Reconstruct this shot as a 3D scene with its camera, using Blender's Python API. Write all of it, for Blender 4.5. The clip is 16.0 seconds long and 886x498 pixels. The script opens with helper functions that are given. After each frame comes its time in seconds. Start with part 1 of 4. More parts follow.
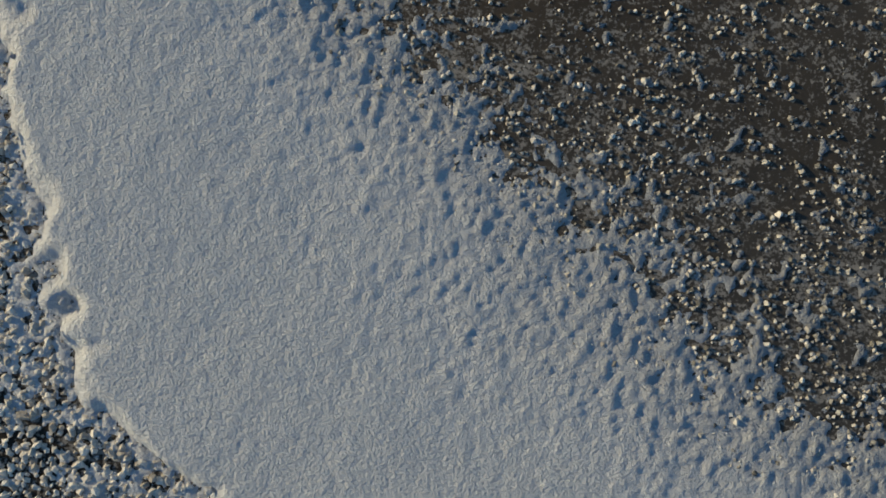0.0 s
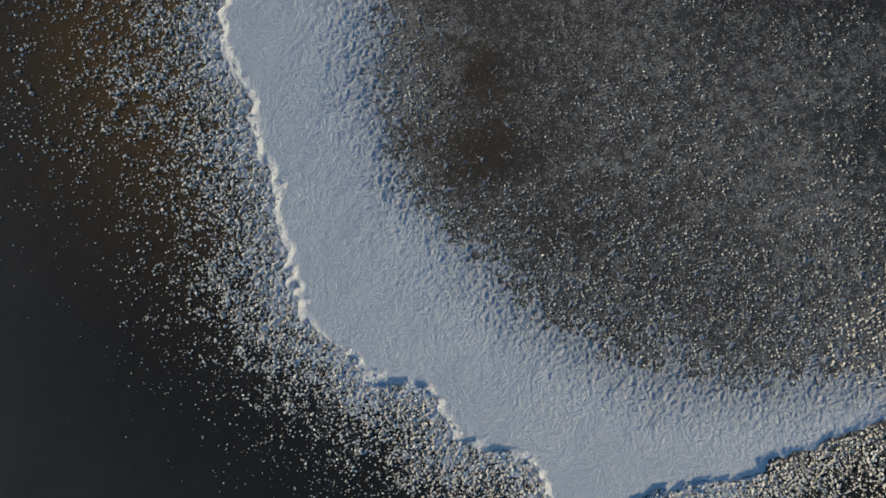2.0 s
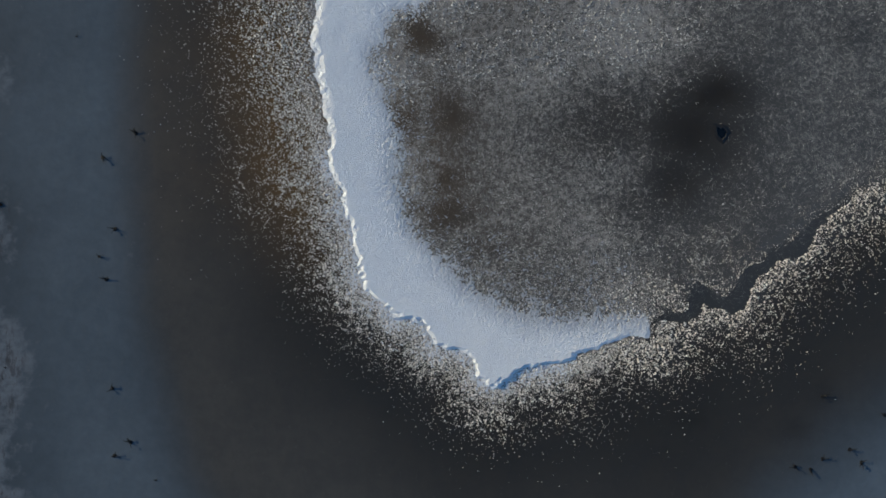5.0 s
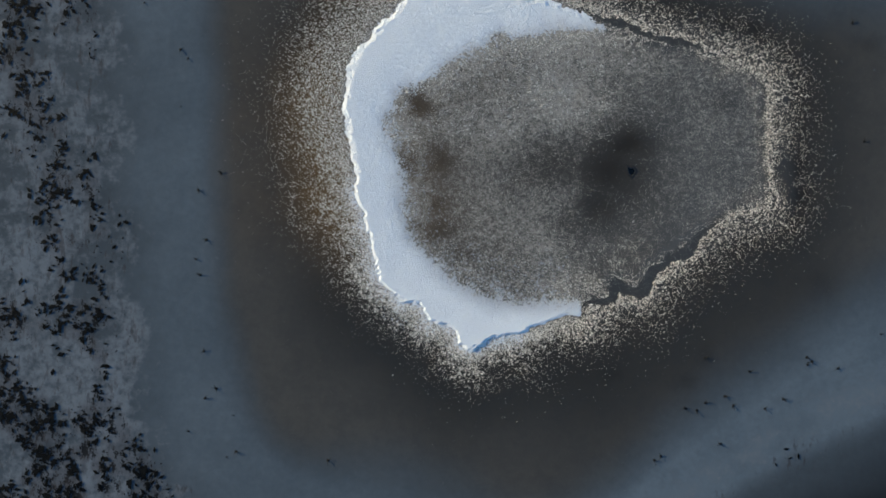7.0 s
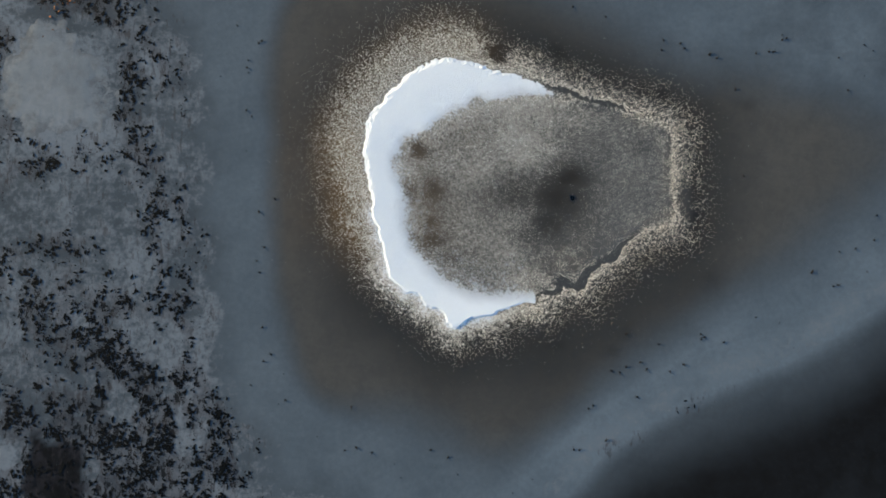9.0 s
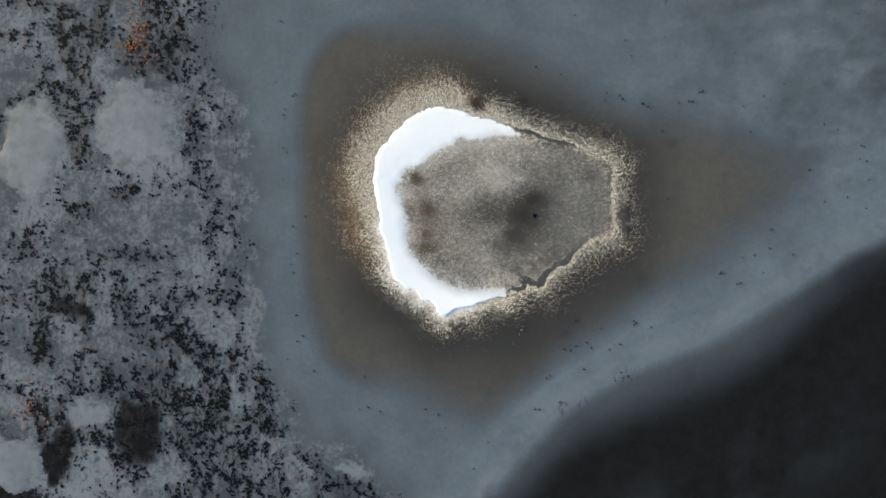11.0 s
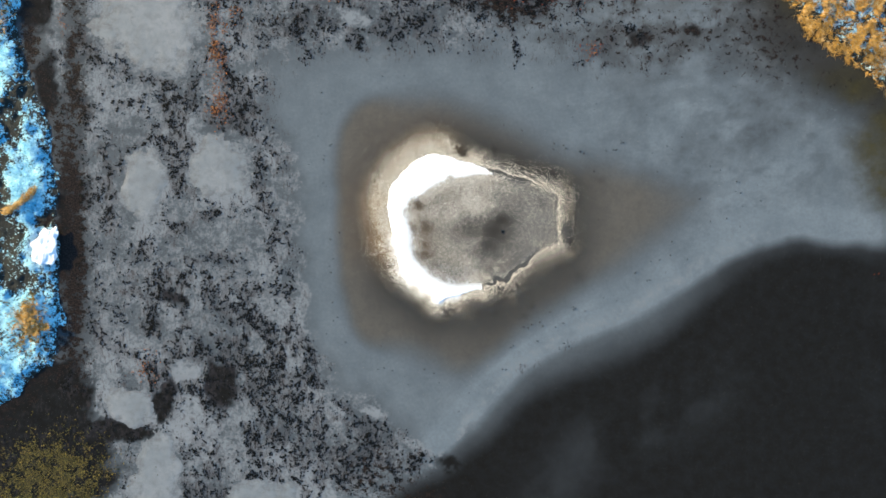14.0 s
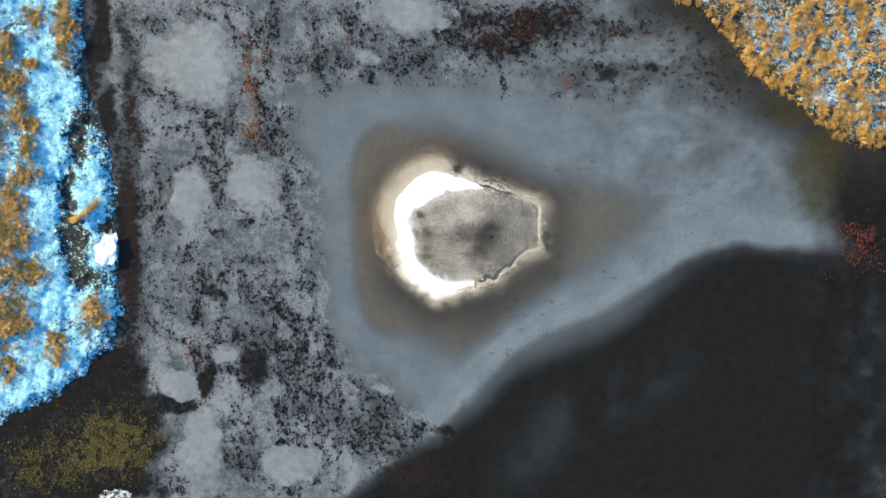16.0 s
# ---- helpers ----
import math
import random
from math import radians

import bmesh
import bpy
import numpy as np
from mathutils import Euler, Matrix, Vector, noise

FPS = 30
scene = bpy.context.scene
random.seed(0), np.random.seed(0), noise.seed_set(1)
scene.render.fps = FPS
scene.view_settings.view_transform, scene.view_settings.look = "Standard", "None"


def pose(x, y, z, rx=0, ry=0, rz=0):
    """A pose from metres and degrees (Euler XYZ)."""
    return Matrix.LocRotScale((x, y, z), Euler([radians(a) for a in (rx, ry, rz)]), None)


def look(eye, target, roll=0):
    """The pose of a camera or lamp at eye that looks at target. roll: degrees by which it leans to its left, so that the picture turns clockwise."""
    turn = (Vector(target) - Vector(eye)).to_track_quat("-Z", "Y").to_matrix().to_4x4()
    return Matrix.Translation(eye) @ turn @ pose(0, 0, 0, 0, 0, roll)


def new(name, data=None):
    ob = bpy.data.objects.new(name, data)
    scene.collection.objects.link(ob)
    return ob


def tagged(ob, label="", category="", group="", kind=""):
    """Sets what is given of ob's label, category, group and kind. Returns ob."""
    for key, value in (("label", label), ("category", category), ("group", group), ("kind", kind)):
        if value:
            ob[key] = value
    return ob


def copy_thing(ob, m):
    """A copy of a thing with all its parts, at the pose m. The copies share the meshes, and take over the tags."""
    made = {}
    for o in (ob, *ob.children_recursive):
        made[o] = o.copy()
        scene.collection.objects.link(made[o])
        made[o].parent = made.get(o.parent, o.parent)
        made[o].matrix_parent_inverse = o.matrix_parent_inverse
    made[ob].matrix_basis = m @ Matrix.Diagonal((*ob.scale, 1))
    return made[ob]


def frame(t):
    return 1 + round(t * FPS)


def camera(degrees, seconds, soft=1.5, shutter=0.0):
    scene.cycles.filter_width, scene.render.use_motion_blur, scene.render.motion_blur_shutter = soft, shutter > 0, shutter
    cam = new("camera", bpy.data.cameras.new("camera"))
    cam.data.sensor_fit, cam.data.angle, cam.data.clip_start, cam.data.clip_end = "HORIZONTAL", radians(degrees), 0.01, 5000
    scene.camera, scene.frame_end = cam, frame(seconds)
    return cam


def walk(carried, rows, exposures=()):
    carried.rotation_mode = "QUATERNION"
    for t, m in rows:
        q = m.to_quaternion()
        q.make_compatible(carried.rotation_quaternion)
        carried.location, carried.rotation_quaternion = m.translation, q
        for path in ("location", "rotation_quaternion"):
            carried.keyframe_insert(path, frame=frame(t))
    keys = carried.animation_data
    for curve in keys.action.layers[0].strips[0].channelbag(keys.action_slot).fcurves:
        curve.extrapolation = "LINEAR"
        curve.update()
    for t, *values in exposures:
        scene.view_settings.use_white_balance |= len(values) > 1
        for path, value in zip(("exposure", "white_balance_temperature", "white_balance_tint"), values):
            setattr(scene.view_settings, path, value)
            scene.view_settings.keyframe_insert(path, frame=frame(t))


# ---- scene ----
import itertools

cam = camera(60.0, 16.0, soft=1.65)
PATH = [
    (0.0, pose(-1.4055, -1.1867, 1.2568, -0.682, 0.538, -0.475)),
    (0.5, pose(-1.3993, -1.1557, 1.7611, -0.723, -0.041, -0.434)),
    (1.0, pose(-1.4067, -1.1283, 2.3087, -0.760, -0.558, -0.366)),
    (1.5, pose(-1.4167, -1.0968, 2.9355, -0.764, -1.023, -0.268)),
    (2.0, pose(-1.4330, -1.0715, 3.6187, -0.741, -1.429, -0.191)),
    (2.5, pose(-1.4483, -1.0490, 4.3435, -0.653, -1.739, -0.154)),
    (3.0, pose(-1.4580, -1.0231, 5.0765, -0.542, -1.951, -0.193)),
    (3.5, pose(-1.4788, -1.0096, 5.8112, -0.442, -2.085, -0.198)),
    (4.0, pose(-1.4994, -1.0021, 6.5512, -0.349, -2.178, -0.166)),
    (6.5, pose(-1.4282, -1.1784, 10.4045, 1.090, -1.685, -0.213)),
    (7.0, pose(-1.3458, -1.2248, 11.3841, 1.337, -1.369, -0.228)),
    (7.5, pose(-1.2659, -1.2844, 12.4329, 1.544, -1.086, -0.184)),
    (8.0, pose(-1.1960, -1.3237, 13.4923, 1.701, -0.858, -0.163)),
    (8.5, pose(-1.1349, -1.3485, 14.5891, 1.781, -0.692, -0.105)),
    (9.0, pose(-1.0620, -1.3456, 15.7097, 1.799, -0.548, -0.075)),
    (11.5, pose(-0.5732, -0.8179, 21.6863, 0.429, 0.200, -0.028)),
    (12.0, pose(-0.4967, -0.7240, 23.0289, 0.281, 0.287, -0.052)),
    (12.5, pose(-0.4213, -0.6304, 24.3368, 0.163, 0.354, -0.062)),
    (13.0, pose(-0.3421, -0.5471, 25.6672, 0.047, 0.420, -0.035)),
    (13.5, pose(-0.2848, -0.4605, 27.1003, -0.057, 0.451, -0.024)),
    (14.0, pose(-0.2253, -0.3675, 28.5910, -0.162, 0.504, 0.011)),
    (14.5, pose(-0.1362, -0.2811, 30.0249, -0.256, 0.580, -0.004)),
    (15.0, pose(-0.0713, -0.1929, 31.3863, -0.351, 0.631, -0.022)),
    (15.5, pose(-0.0266, -0.1121, 32.6724, -0.456, 0.665, -0.051)),
    (16.0, pose(0.0000, 0.0000, 33.9482, -0.561, 0.673, -0.000)),
]
walk(cam, PATH, exposures=[
    (0.0, -0.50, 4800, -3), (1.0, -0.45, 4640, -3), (2.0, -0.37, 4510, -1), (3.5, -0.20, 4430, 0), (6.5, 0.36, 4480, -2), (8.0, 0.71, 4610, -3),
    (9.5, 1.03, 4790, -3), (12.0, 1.55, 5060, -4), (14.0, 1.92, 5080, -3), (16.0, 2.02, 5040, -3),
])

# ---- light ----
SUN_AZIMUTH = 158.0     # degrees from +x towards +y
SUN_HEIGHT = 14.0
world = bpy.data.worlds.new("world")
scene.world = world
world.use_nodes = True
w_nodes = world.node_tree.nodes
sky = w_nodes.new("ShaderNodeTexSky")
sky.sky_type, sky.sun_disc = "NISHITA", False
sky.sun_elevation, sky.sun_rotation = radians(SUN_HEIGHT), radians(90.0 - SUN_AZIMUTH)
world.node_tree.links.new(sky.outputs[0], w_nodes["Background"].inputs[0])
w_nodes["Background"].inputs[1].default_value = 0.10
sun = new("sun", bpy.data.lights.new("sun", "SUN"))
sun.data.energy, sun.data.angle, sun.data.color = 5.0, radians(0.6), (1.0, 0.62, 0.27)
sun.matrix_world = look((math.cos(radians(SUN_AZIMUTH)) * 60, math.sin(radians(SUN_AZIMUTH)) * 60, 60 * math.tan(radians(SUN_HEIGHT))), (0, 0, 0))

# ---- plan, in metres ----
# outer edge of the snow crescent, and of the frosted plate that it closes to a ring
SNOW_EDGE = [
    (-2.52, 0.82), (-2.48, 0.61), (-2.38, 0.18), (-2.36, -0.15), (-2.25, -0.41), (-2.21, -0.64), (-2.14,
    -0.75), (-2.10, -1.01), (-2.07, -1.22), (-2.04, -1.39), (-1.97, -1.50), (-1.88, -1.58), (-1.78, -1.67),
    (-1.67, -1.75), (-1.48, -1.77), (-1.39, -1.79), (-1.35, -1.91), (-1.29, -2.05), (-1.14, -2.09), (-0.97,
    -2.13), (-0.89, -2.21), (-0.84, -2.34), (-0.75, -2.42), (-0.64, -2.45), (-0.49, -2.37), (-0.34, -2.28),
    (-0.17, -2.24), (0.05, -2.25), (0.23, -2.16), (0.45, -2.08), (0.71, -1.96), (0.81, -1.93), (0.95, -1.99),
    (1.00, -1.84), (1.06, -1.72), (1.20, -1.68), (1.35, -1.65), (1.38, -1.50), (1.51, -1.40), (1.62, -1.41),
    (1.71, -1.50), (1.79, -1.52), (1.91, -1.41), (1.97, -1.28), (2.13, -1.15),
]
PLATE_EDGE = [
    (2.64, -0.80), (2.99, -0.55), (3.34, -0.39), (3.73, -0.31), (3.81, 0.09), (3.77, 0.67), (3.80, 1.14),
    (3.76, 1.51), (3.48, 1.75), (2.90, 1.96), (2.20, 2.14), (1.61, 2.34), (0.86, 2.66), (0.39, 2.81), (0.10,
    2.85), (-0.25, 3.03), (-0.72, 3.09), (-1.01, 3.06), (-1.19, 2.99), (-1.48, 2.87), (-1.63, 2.77), (-1.83,
    2.60), (-2.00, 2.45), (-2.21, 2.19), (-2.35, 2.01), (-2.47, 1.81), (-2.51, 1.54), (-2.57, 1.14),
]
CRUST_EDGE = SNOW_EDGE + PLATE_EDGE
# inner limit of the deep snow
SNOW_INNER = [
    (4.05, 0.79), (3.95, 1.61), (2.78, 2.07), (1.73, 2.28), (1.03, 2.33), (0.45, 2.28), (-0.14, 2.21), (-0.66,
    1.98), (-1.19, 1.65), (-1.63, 1.35), (-1.88, 0.96), (-1.76, 0.40), (-1.71, -0.03), (-1.67, -0.37), (-1.60,
    -0.67), (-1.46, -0.92), (-1.24, -1.18), (-1.03, -1.40), (-0.77, -1.59), (-0.42, -1.72), (-0.08, -1.79),
    (0.32, -1.80), (0.67, -1.77), (1.02, -1.76), (1.59, -1.60), (2.75, -0.90), (3.92, -0.44),
]
# tan tinted ice round the crust
TAN_EDGE = [
    (-4.30, 4.00), (-3.20, 5.10), (-1.25, 5.48), (1.25, 4.88), (3.74, 3.61), (6.23, 2.88), (8.72, 2.06),
    (9.59, 1.19), (7.73, -0.30), (4.99, -1.98), (3.00, -3.30), (1.63, -4.55), (0.00, -5.35), (-1.25, -4.87),
    (-2.75, -4.27), (-3.88, -3.31), (-4.31, -1.31), (-4.45, 1.94),
]
# smooth pale ice
PALE_EDGE = [
    (-6.25, 5.32), (-5.86, 2.45), (-5.51, -0.06), (-5.46, -2.31), (-5.01, -4.07), (-4.31, -5.32), (-3.01,
    -5.82), (-2.00, -6.82), (-0.80, -8.03), (0.38, -7.37), (1.25, -6.01), (2.50, -4.68), (5.00, -3.30), (7.49,
    -2.05), (9.97, -1.05), (12.69, -0.11), (15.42, -0.06), (15.90, 1.19), (14.41, 3.17), (12.43, 4.91), (9.95,
    6.41), (6.23, 5.92), (2.49, 6.18), (-1.25, 6.31), (-4.00, 6.31),
]
# dark clear ice
DARK_EDGE = [
    (-5.02, -12.62), (-3.51, -10.85), (-2.00, -9.71), (-0.25, -8.45), (1.00, -7.19), (2.38, -5.56), (4.00,
    -4.56), (6.24, -3.60), (8.48, -2.30), (10.34, -1.05), (11.58, -0.36), (12.82, 0.04), (13.68, -0.16),
    (14.92, -0.26), (16.16, -0.50), (18.38, -0.65), (21.35, -1.05), (23.61, -8.26), (22.41, -13.25), (5.02,
    -19.38), (-4.02, -16.91),
]
# banks
BANK_WEST = [
    (-16.03, 12.22), (-16.16, 10.72), (-16.24, 9.22), (-16.25, 7.97), (-15.93, 6.47), (-15.56, 5.46), (-15.06,
    4.21), (-14.91, 2.95), (-14.71, 1.95), (-14.87, 0.70), (-14.67, -0.56), (-14.73, -1.82), (-14.53, -2.82),
    (-14.79, -4.08), (-15.09, -4.89), (-15.60, -5.39), (-16.37, -6.05), (-17.38, -6.86), (-18.53, -7.49),
    (-19.93, -8.18), (-22.22, -8.64), (-32.94, -8.42), (-35.36, 5.75), (-32.67, 20.80), (-17.50, 20.69),
]
BANK_EAST = [
    (9.06, 12.11), (9.69, 10.62), (10.73, 10.12), (11.72, 9.38), (12.46, 8.34), (13.21, 7.34), (14.20, 6.65),
    (15.19, 6.00), (16.13, 5.25), (16.93, 4.61), (17.67, 4.21), (18.56, 4.11), (20.08, 4.41), (27.20, 4.64),
    (32.04, 10.54), (29.51, 20.36), (14.83, 20.46), (8.68, 15.57),
]
BANK_SOUTH = [
    (-17.21, -12.30), (-16.64, -11.51), (-15.88, -11.10), (-15.12, -10.92), (-14.31, -10.94), (-14.06,
    -11.65), (-14.17, -13.42), (-15.90, -14.44), (-17.67, -13.44),
]
# x, y, radius, radius, weight
PADS = [
    (-11.50, 8.00, 2.35, 2.00, 1.00), (-1.80, 10.05, 2.20, 1.00, 1.00), (-11.60, 2.15, 0.95, 1.60, 1.00),
    (-8.80, 2.55, 1.25, 1.40, 1.00), (-11.20, -9.00, 1.10, 2.20, 1.00), (-7.35, -9.80, 1.40, 1.15, 1.00),
    (-12.05, -6.20, 1.00, 0.80, 1.00), (-4.60, -10.10, 0.65, 1.15, 0.90), (-10.25, -4.90, 0.85, 0.50, 0.90),
    (-3.60, 8.20, 0.75, 0.50, 0.90), (-3.00, -6.50, 0.60, 0.45, 0.90), (-9.28, -0.06, 1.38, 0.75, 0.60),
    (-7.02, -2.80, 1.00, 1.00, 0.50), (-13.27, 10.21, 1.00, 0.50, 0.60), (-1.00, 7.43, 1.50, 0.50, 0.00),
    (-8.27, 0.19, 1.75, 1.13, 0.50), (-12.56, -2.82, 1.50, 1.25, 0.50), (-7.50, 5.95, 0.50, 0.38, 0.40),
]
WEEDS = [
    (-4.00, 7.93, 3.75, 1.00, 1.00), (-8.26, 5.20, 1.13, 2.00, 1.00), (-10.40, 4.70, 0.75, 3.25, 0.80),
    (-12.92, 1.45, 0.40, 1.75, 0.90), (-10.04, -1.94, 1.20, 0.75, 1.20), (-11.42, -0.68, 0.40, 0.55, 0.90),
    (-8.66, -5.58, 1.88, 0.95, 1.40), (-11.31, -5.59, 0.40, 1.00, 1.30), (-12.58, -7.23, 1.25, 0.40, 1.20),
    (-6.02, -6.33, 1.50, 2.75, 0.90), (-2.76, -7.33, 1.75, 1.75, 0.60), (2.49, 9.16, 2.75, 1.13, 1.00),
    (-7.26, 2.70, 0.63, 1.50, 0.80), (-13.80, 3.20, 0.50, 4.50, 0.70), (-6.51, -0.81, 0.75, 1.25, 0.70),
    (-8.50, 9.19, 1.50, 1.00, 0.70), (-4.99, 9.68, 1.50, 1.00, 0.80), (-9.55, -8.61, 1.00, 1.75, 0.80),
    (-14.07, -1.82, 0.50, 2.75, 0.30), (6.97, 7.41, 1.25, 0.55, 0.30), (-6.77, -4.32, 2.25, 1.25, 1.20),
    (-7.53, -6.03, 2.50, 1.00, 1.50), (-7.03, -7.34, 1.50, 1.50, 0.90), (0.75, 9.41, 1.50, 1.00, 0.90), (3.73,
    9.40, 1.75, 1.00, 0.80),
]
MURK = [
    (-14.14, 5.71, 0.40, 2.75, 0.75), (-14.16, 0.19, 0.40, 4.00, 0.75), (-14.41, 9.21, 0.35, 1.50, 0.70),
    (-6.00, 8.19, 2.25, 0.50, 0.25), (1.25, 9.78, 1.50, 0.65, 0.75), (3.49, 9.65, 1.50, 0.90, 0.90), (2.12,
    8.71, 1.50, 0.55, 0.80), (4.98, 10.02, 1.00, 0.75, 0.55), (0.00, 8.92, 1.00, 0.75, 0.50), (7.21, 9.39,
    1.25, 0.50, 0.20), (-2.76, -9.09, 1.50, 1.25, 0.50), (-1.75, -10.34, 1.50, 1.25, 0.70), (-13.83, -4.84,
    0.50, 1.50, 0.50), (-13.85, -10.39, 0.75, 1.00, 0.50),
]
DEEP = [
    (-15.54, 9.22, 0.60, 2.25, 1.00), (-15.18, 5.71, 0.55, 1.50, 0.90), (-14.97, -5.59, 1.75, 1.13, 1.10),
    (-17.39, -8.63, 4.75, 1.88, 1.20), (-15.37, -10.64, 2.50, 1.13, 1.10), (-12.58, -7.15, 1.50, 0.50, 1.00),
    (6.97, 7.46, 0.65, 0.45, 0.70), (8.95, 8.20, 0.75, 0.30, 0.60), (8.70, 7.40, 0.60, 0.40, 0.60),
    (-14.34, -5.84, 0.80, 1.50, 1.20), (-16.37, -6.86, 2.75, 1.25, 1.30), (-14.10,
    -7.99, 0.90, 1.00, 1.20), (-13.85, -9.50, 0.55, 1.50, 1.00), (-14.69,
    0.19, 0.45, 3.75, 0.70), (-0.25, -8.58, 1.25, 0.75, 0.60), (-8.80, -5.40, 0.62, 1.25, 0.95), (-10.04,
    -2.12, 0.50, 0.30, 0.70), (-11.00, -5.90, 0.42, 0.80, 1.00), (-10.59, -2.07, 0.65, 0.50, 0.55), (-17.91,
    -10.96, 5.50, 1.00, 1.20), (-18.65, -7.37, 2.75, 1.25, 1.10),
]
SPOTS = [
    (0.17, 3.19, 0.28, 0.20, 0.80), (1.48, 3.23, 0.19, 0.15, 0.60), (4.11, 0.26, 0.19, 0.23, 0.90), (4.18,
    -0.12, 0.19, 0.15, 0.80), (3.66, 2.33, 0.16, 0.12, 0.60), (3.19, 2.37, 0.14, 0.10, 0.40), (5.36, 2.08,
    0.19, 0.14, 0.40), (4.63, -1.51, 0.17, 0.17, 0.35), (2.86, -2.58, 0.16, 0.16, 0.35), (1.41, -2.86, 0.16,
    0.12, 0.30), (2.56, -2.98, 0.12, 0.10, 0.40), (-1.42, 1.21, 0.23, 0.16, 0.70), (-1.13, 0.32, 0.16, 0.19,
    0.70), (-1.10, -0.32, 0.16, 0.10, 0.60), (-1.13, -0.67, 0.21, 0.14, 0.60), (-1.59, 0.32, 0.12, 0.23,
    0.50), (3.12, 1.23, 0.23, 0.16, 0.25), (-1.48, -0.61, 0.09, 0.09, 0.40), (-0.73, -1.01, 0.21, 0.12, 0.30),
]
MELT = [
    (1.67, 0.58, 0.44, 0.36, 0.95), (1.46, 0.18, 0.60, 0.56, 0.90), (1.25, -0.30, 0.38, 0.38, 0.75), (0.58,
    0.26, 0.85, 0.45, 0.48), (0.85, -0.55, 0.45, 0.28, 0.35),
]
STUBS = [
    (-4.35, 0.17), (-4.64, 3.44), (-4.94, 2.89), (-4.95, 2.01), (-4.68, -0.08), (-4.56, -0.81), (-4.65,
    -1.33), (-4.59, -2.45), (-4.41, -3.00), (-4.57, -3.14), (-4.12, -3.92), (-2.78, -4.06), (-2.68, -4.88),
    (-2.36, -4.98), (-1.16, -4.94), (-0.81, -5.09), (2.53, -3.35), (2.83, -3.27), (3.12, -3.17), (3.72,
    -3.36), (4.00, -3.22), (4.44, -2.66), (4.84, -2.77), (2.15, -4.05), (3.05, -3.88), (1.86, -4.95), (2.83,
    -2.60), (6.68, -1.31), (7.20, -1.60), (7.58, -0.85), (8.04, -0.17), (3.67, 3.47), (4.10, 3.30), (4.63,
    3.16), (4.76, 3.10), (5.58, 3.20), (5.94, 3.23), (6.22, 3.52), (1.79, 4.17), (2.47, 3.96),
]
STUBS_FAR = [
    (-5.00, 5.39), (-4.70, 3.39), (6.66, -1.35), (5.29, 0.64), (9.04, 1.41), (10.43, 2.06), (10.06, 0.69),
    (11.33, 1.34), (10.58, 1.64), (5.86, 3.23), (6.13, 3.48), (3.62, 3.26), (4.61, 3.18), (7.48, 2.43), (9.46,
    2.63), (7.85, 3.38), (4.02, 3.41), (7.98, -0.68), (8.60, -0.85), (7.11, -1.63), (2.40, -4.76), (2.05,
    -4.11), (2.70, -3.38), (4.37, -2.60), (3.25, -3.31), (1.75, -4.94), (5.14, 2.44), (3.50, -2.81),
]
HOLE = (1.751, 0.191)
GRASSY = [
    (-18.44, 9.85, 0.50, 0.63, 1.00), (-17.18, 8.85, 0.45, 1.13, 1.00), (-19.83, 8.48, 0.63, 0.75, 1.00),
    (-18.57, 7.85, 0.35, 0.20, 1.00), (-19.46, 6.97, 0.63, 0.63, 1.00), (-19.09, 5.59, 0.50, 0.75, 1.00),
    (-18.72, 4.59, 0.40, 1.00, 1.00), (-18.98, 2.96, 0.70, 0.45, 1.00), (-19.62, 1.70, 0.63, 0.63, 1.00),
    (-19.63, 0.19, 1.00, 1.05, 1.00), (-19.00, -1.37, 1.13, 0.63, 1.00), (-19.65, -3.33, 1.00, 1.13, 1.00),
    (-15.97, -3.20, 0.55, 0.95, 1.00), (-17.62, -4.64, 0.50, 0.70, 1.00), (-19.79, -5.60, 0.70, 0.70, 1.00),
    (-17.25, 10.22, 0.38, 0.63, 1.00), (-21.12, 4.47, 1.25, 6.25, 1.00), (-21.68, -3.33, 1.50, 3.00, 1.00),
]
PALE_FROST = [
    (0.73, 1.31, 0.58, 0.40, 1.00), (0.43, -1.07, 0.52, 0.35, 0.80), (-0.14, 0.79, 0.35, 0.46, 0.40), (-0.96,
    -1.19, 0.46, 0.35, 0.50), (1.61, 1.78, 0.69, 0.23, 0.50),
]
OLIVE = [
    (16.10, 3.00, 1.50, 2.30, 0.95), (17.60, 2.40, 1.60, 2.20, 0.60), (14.90, 5.65, 1.88, 0.90, 0.60), (12.41, 9.13, 1.25, 1.50, 0.45),
    (10.93, 9.88, 1.50, 0.75, 0.45),
]
MOTTLED = [
    (7.96, 8.27, 4.25, 2.13, 1.00), (11.18, 7.40, 2.00, 2.00, 0.80), (3.99, 7.66, 2.25, 1.00, 0.60),
]
POOLS = [
    (-16.57, 4.46, 0.62, 1.25, 0.95), (-17.04, 2.08, 0.45, 1.70, 1.00), (-16.72, -0.06, 0.65, 1.30, 1.00), (-16.40, -1.50, 0.80, 0.85, 1.00),
    (-15.37, 0.65, 0.45, 0.35, 0.90), (-15.93, 7.22, 0.36, 1.10, 0.75), (-17.30, 0.19, 0.30, 1.50, 0.75), (-16.20, 5.60, 0.35, 0.55, 0.70),
]
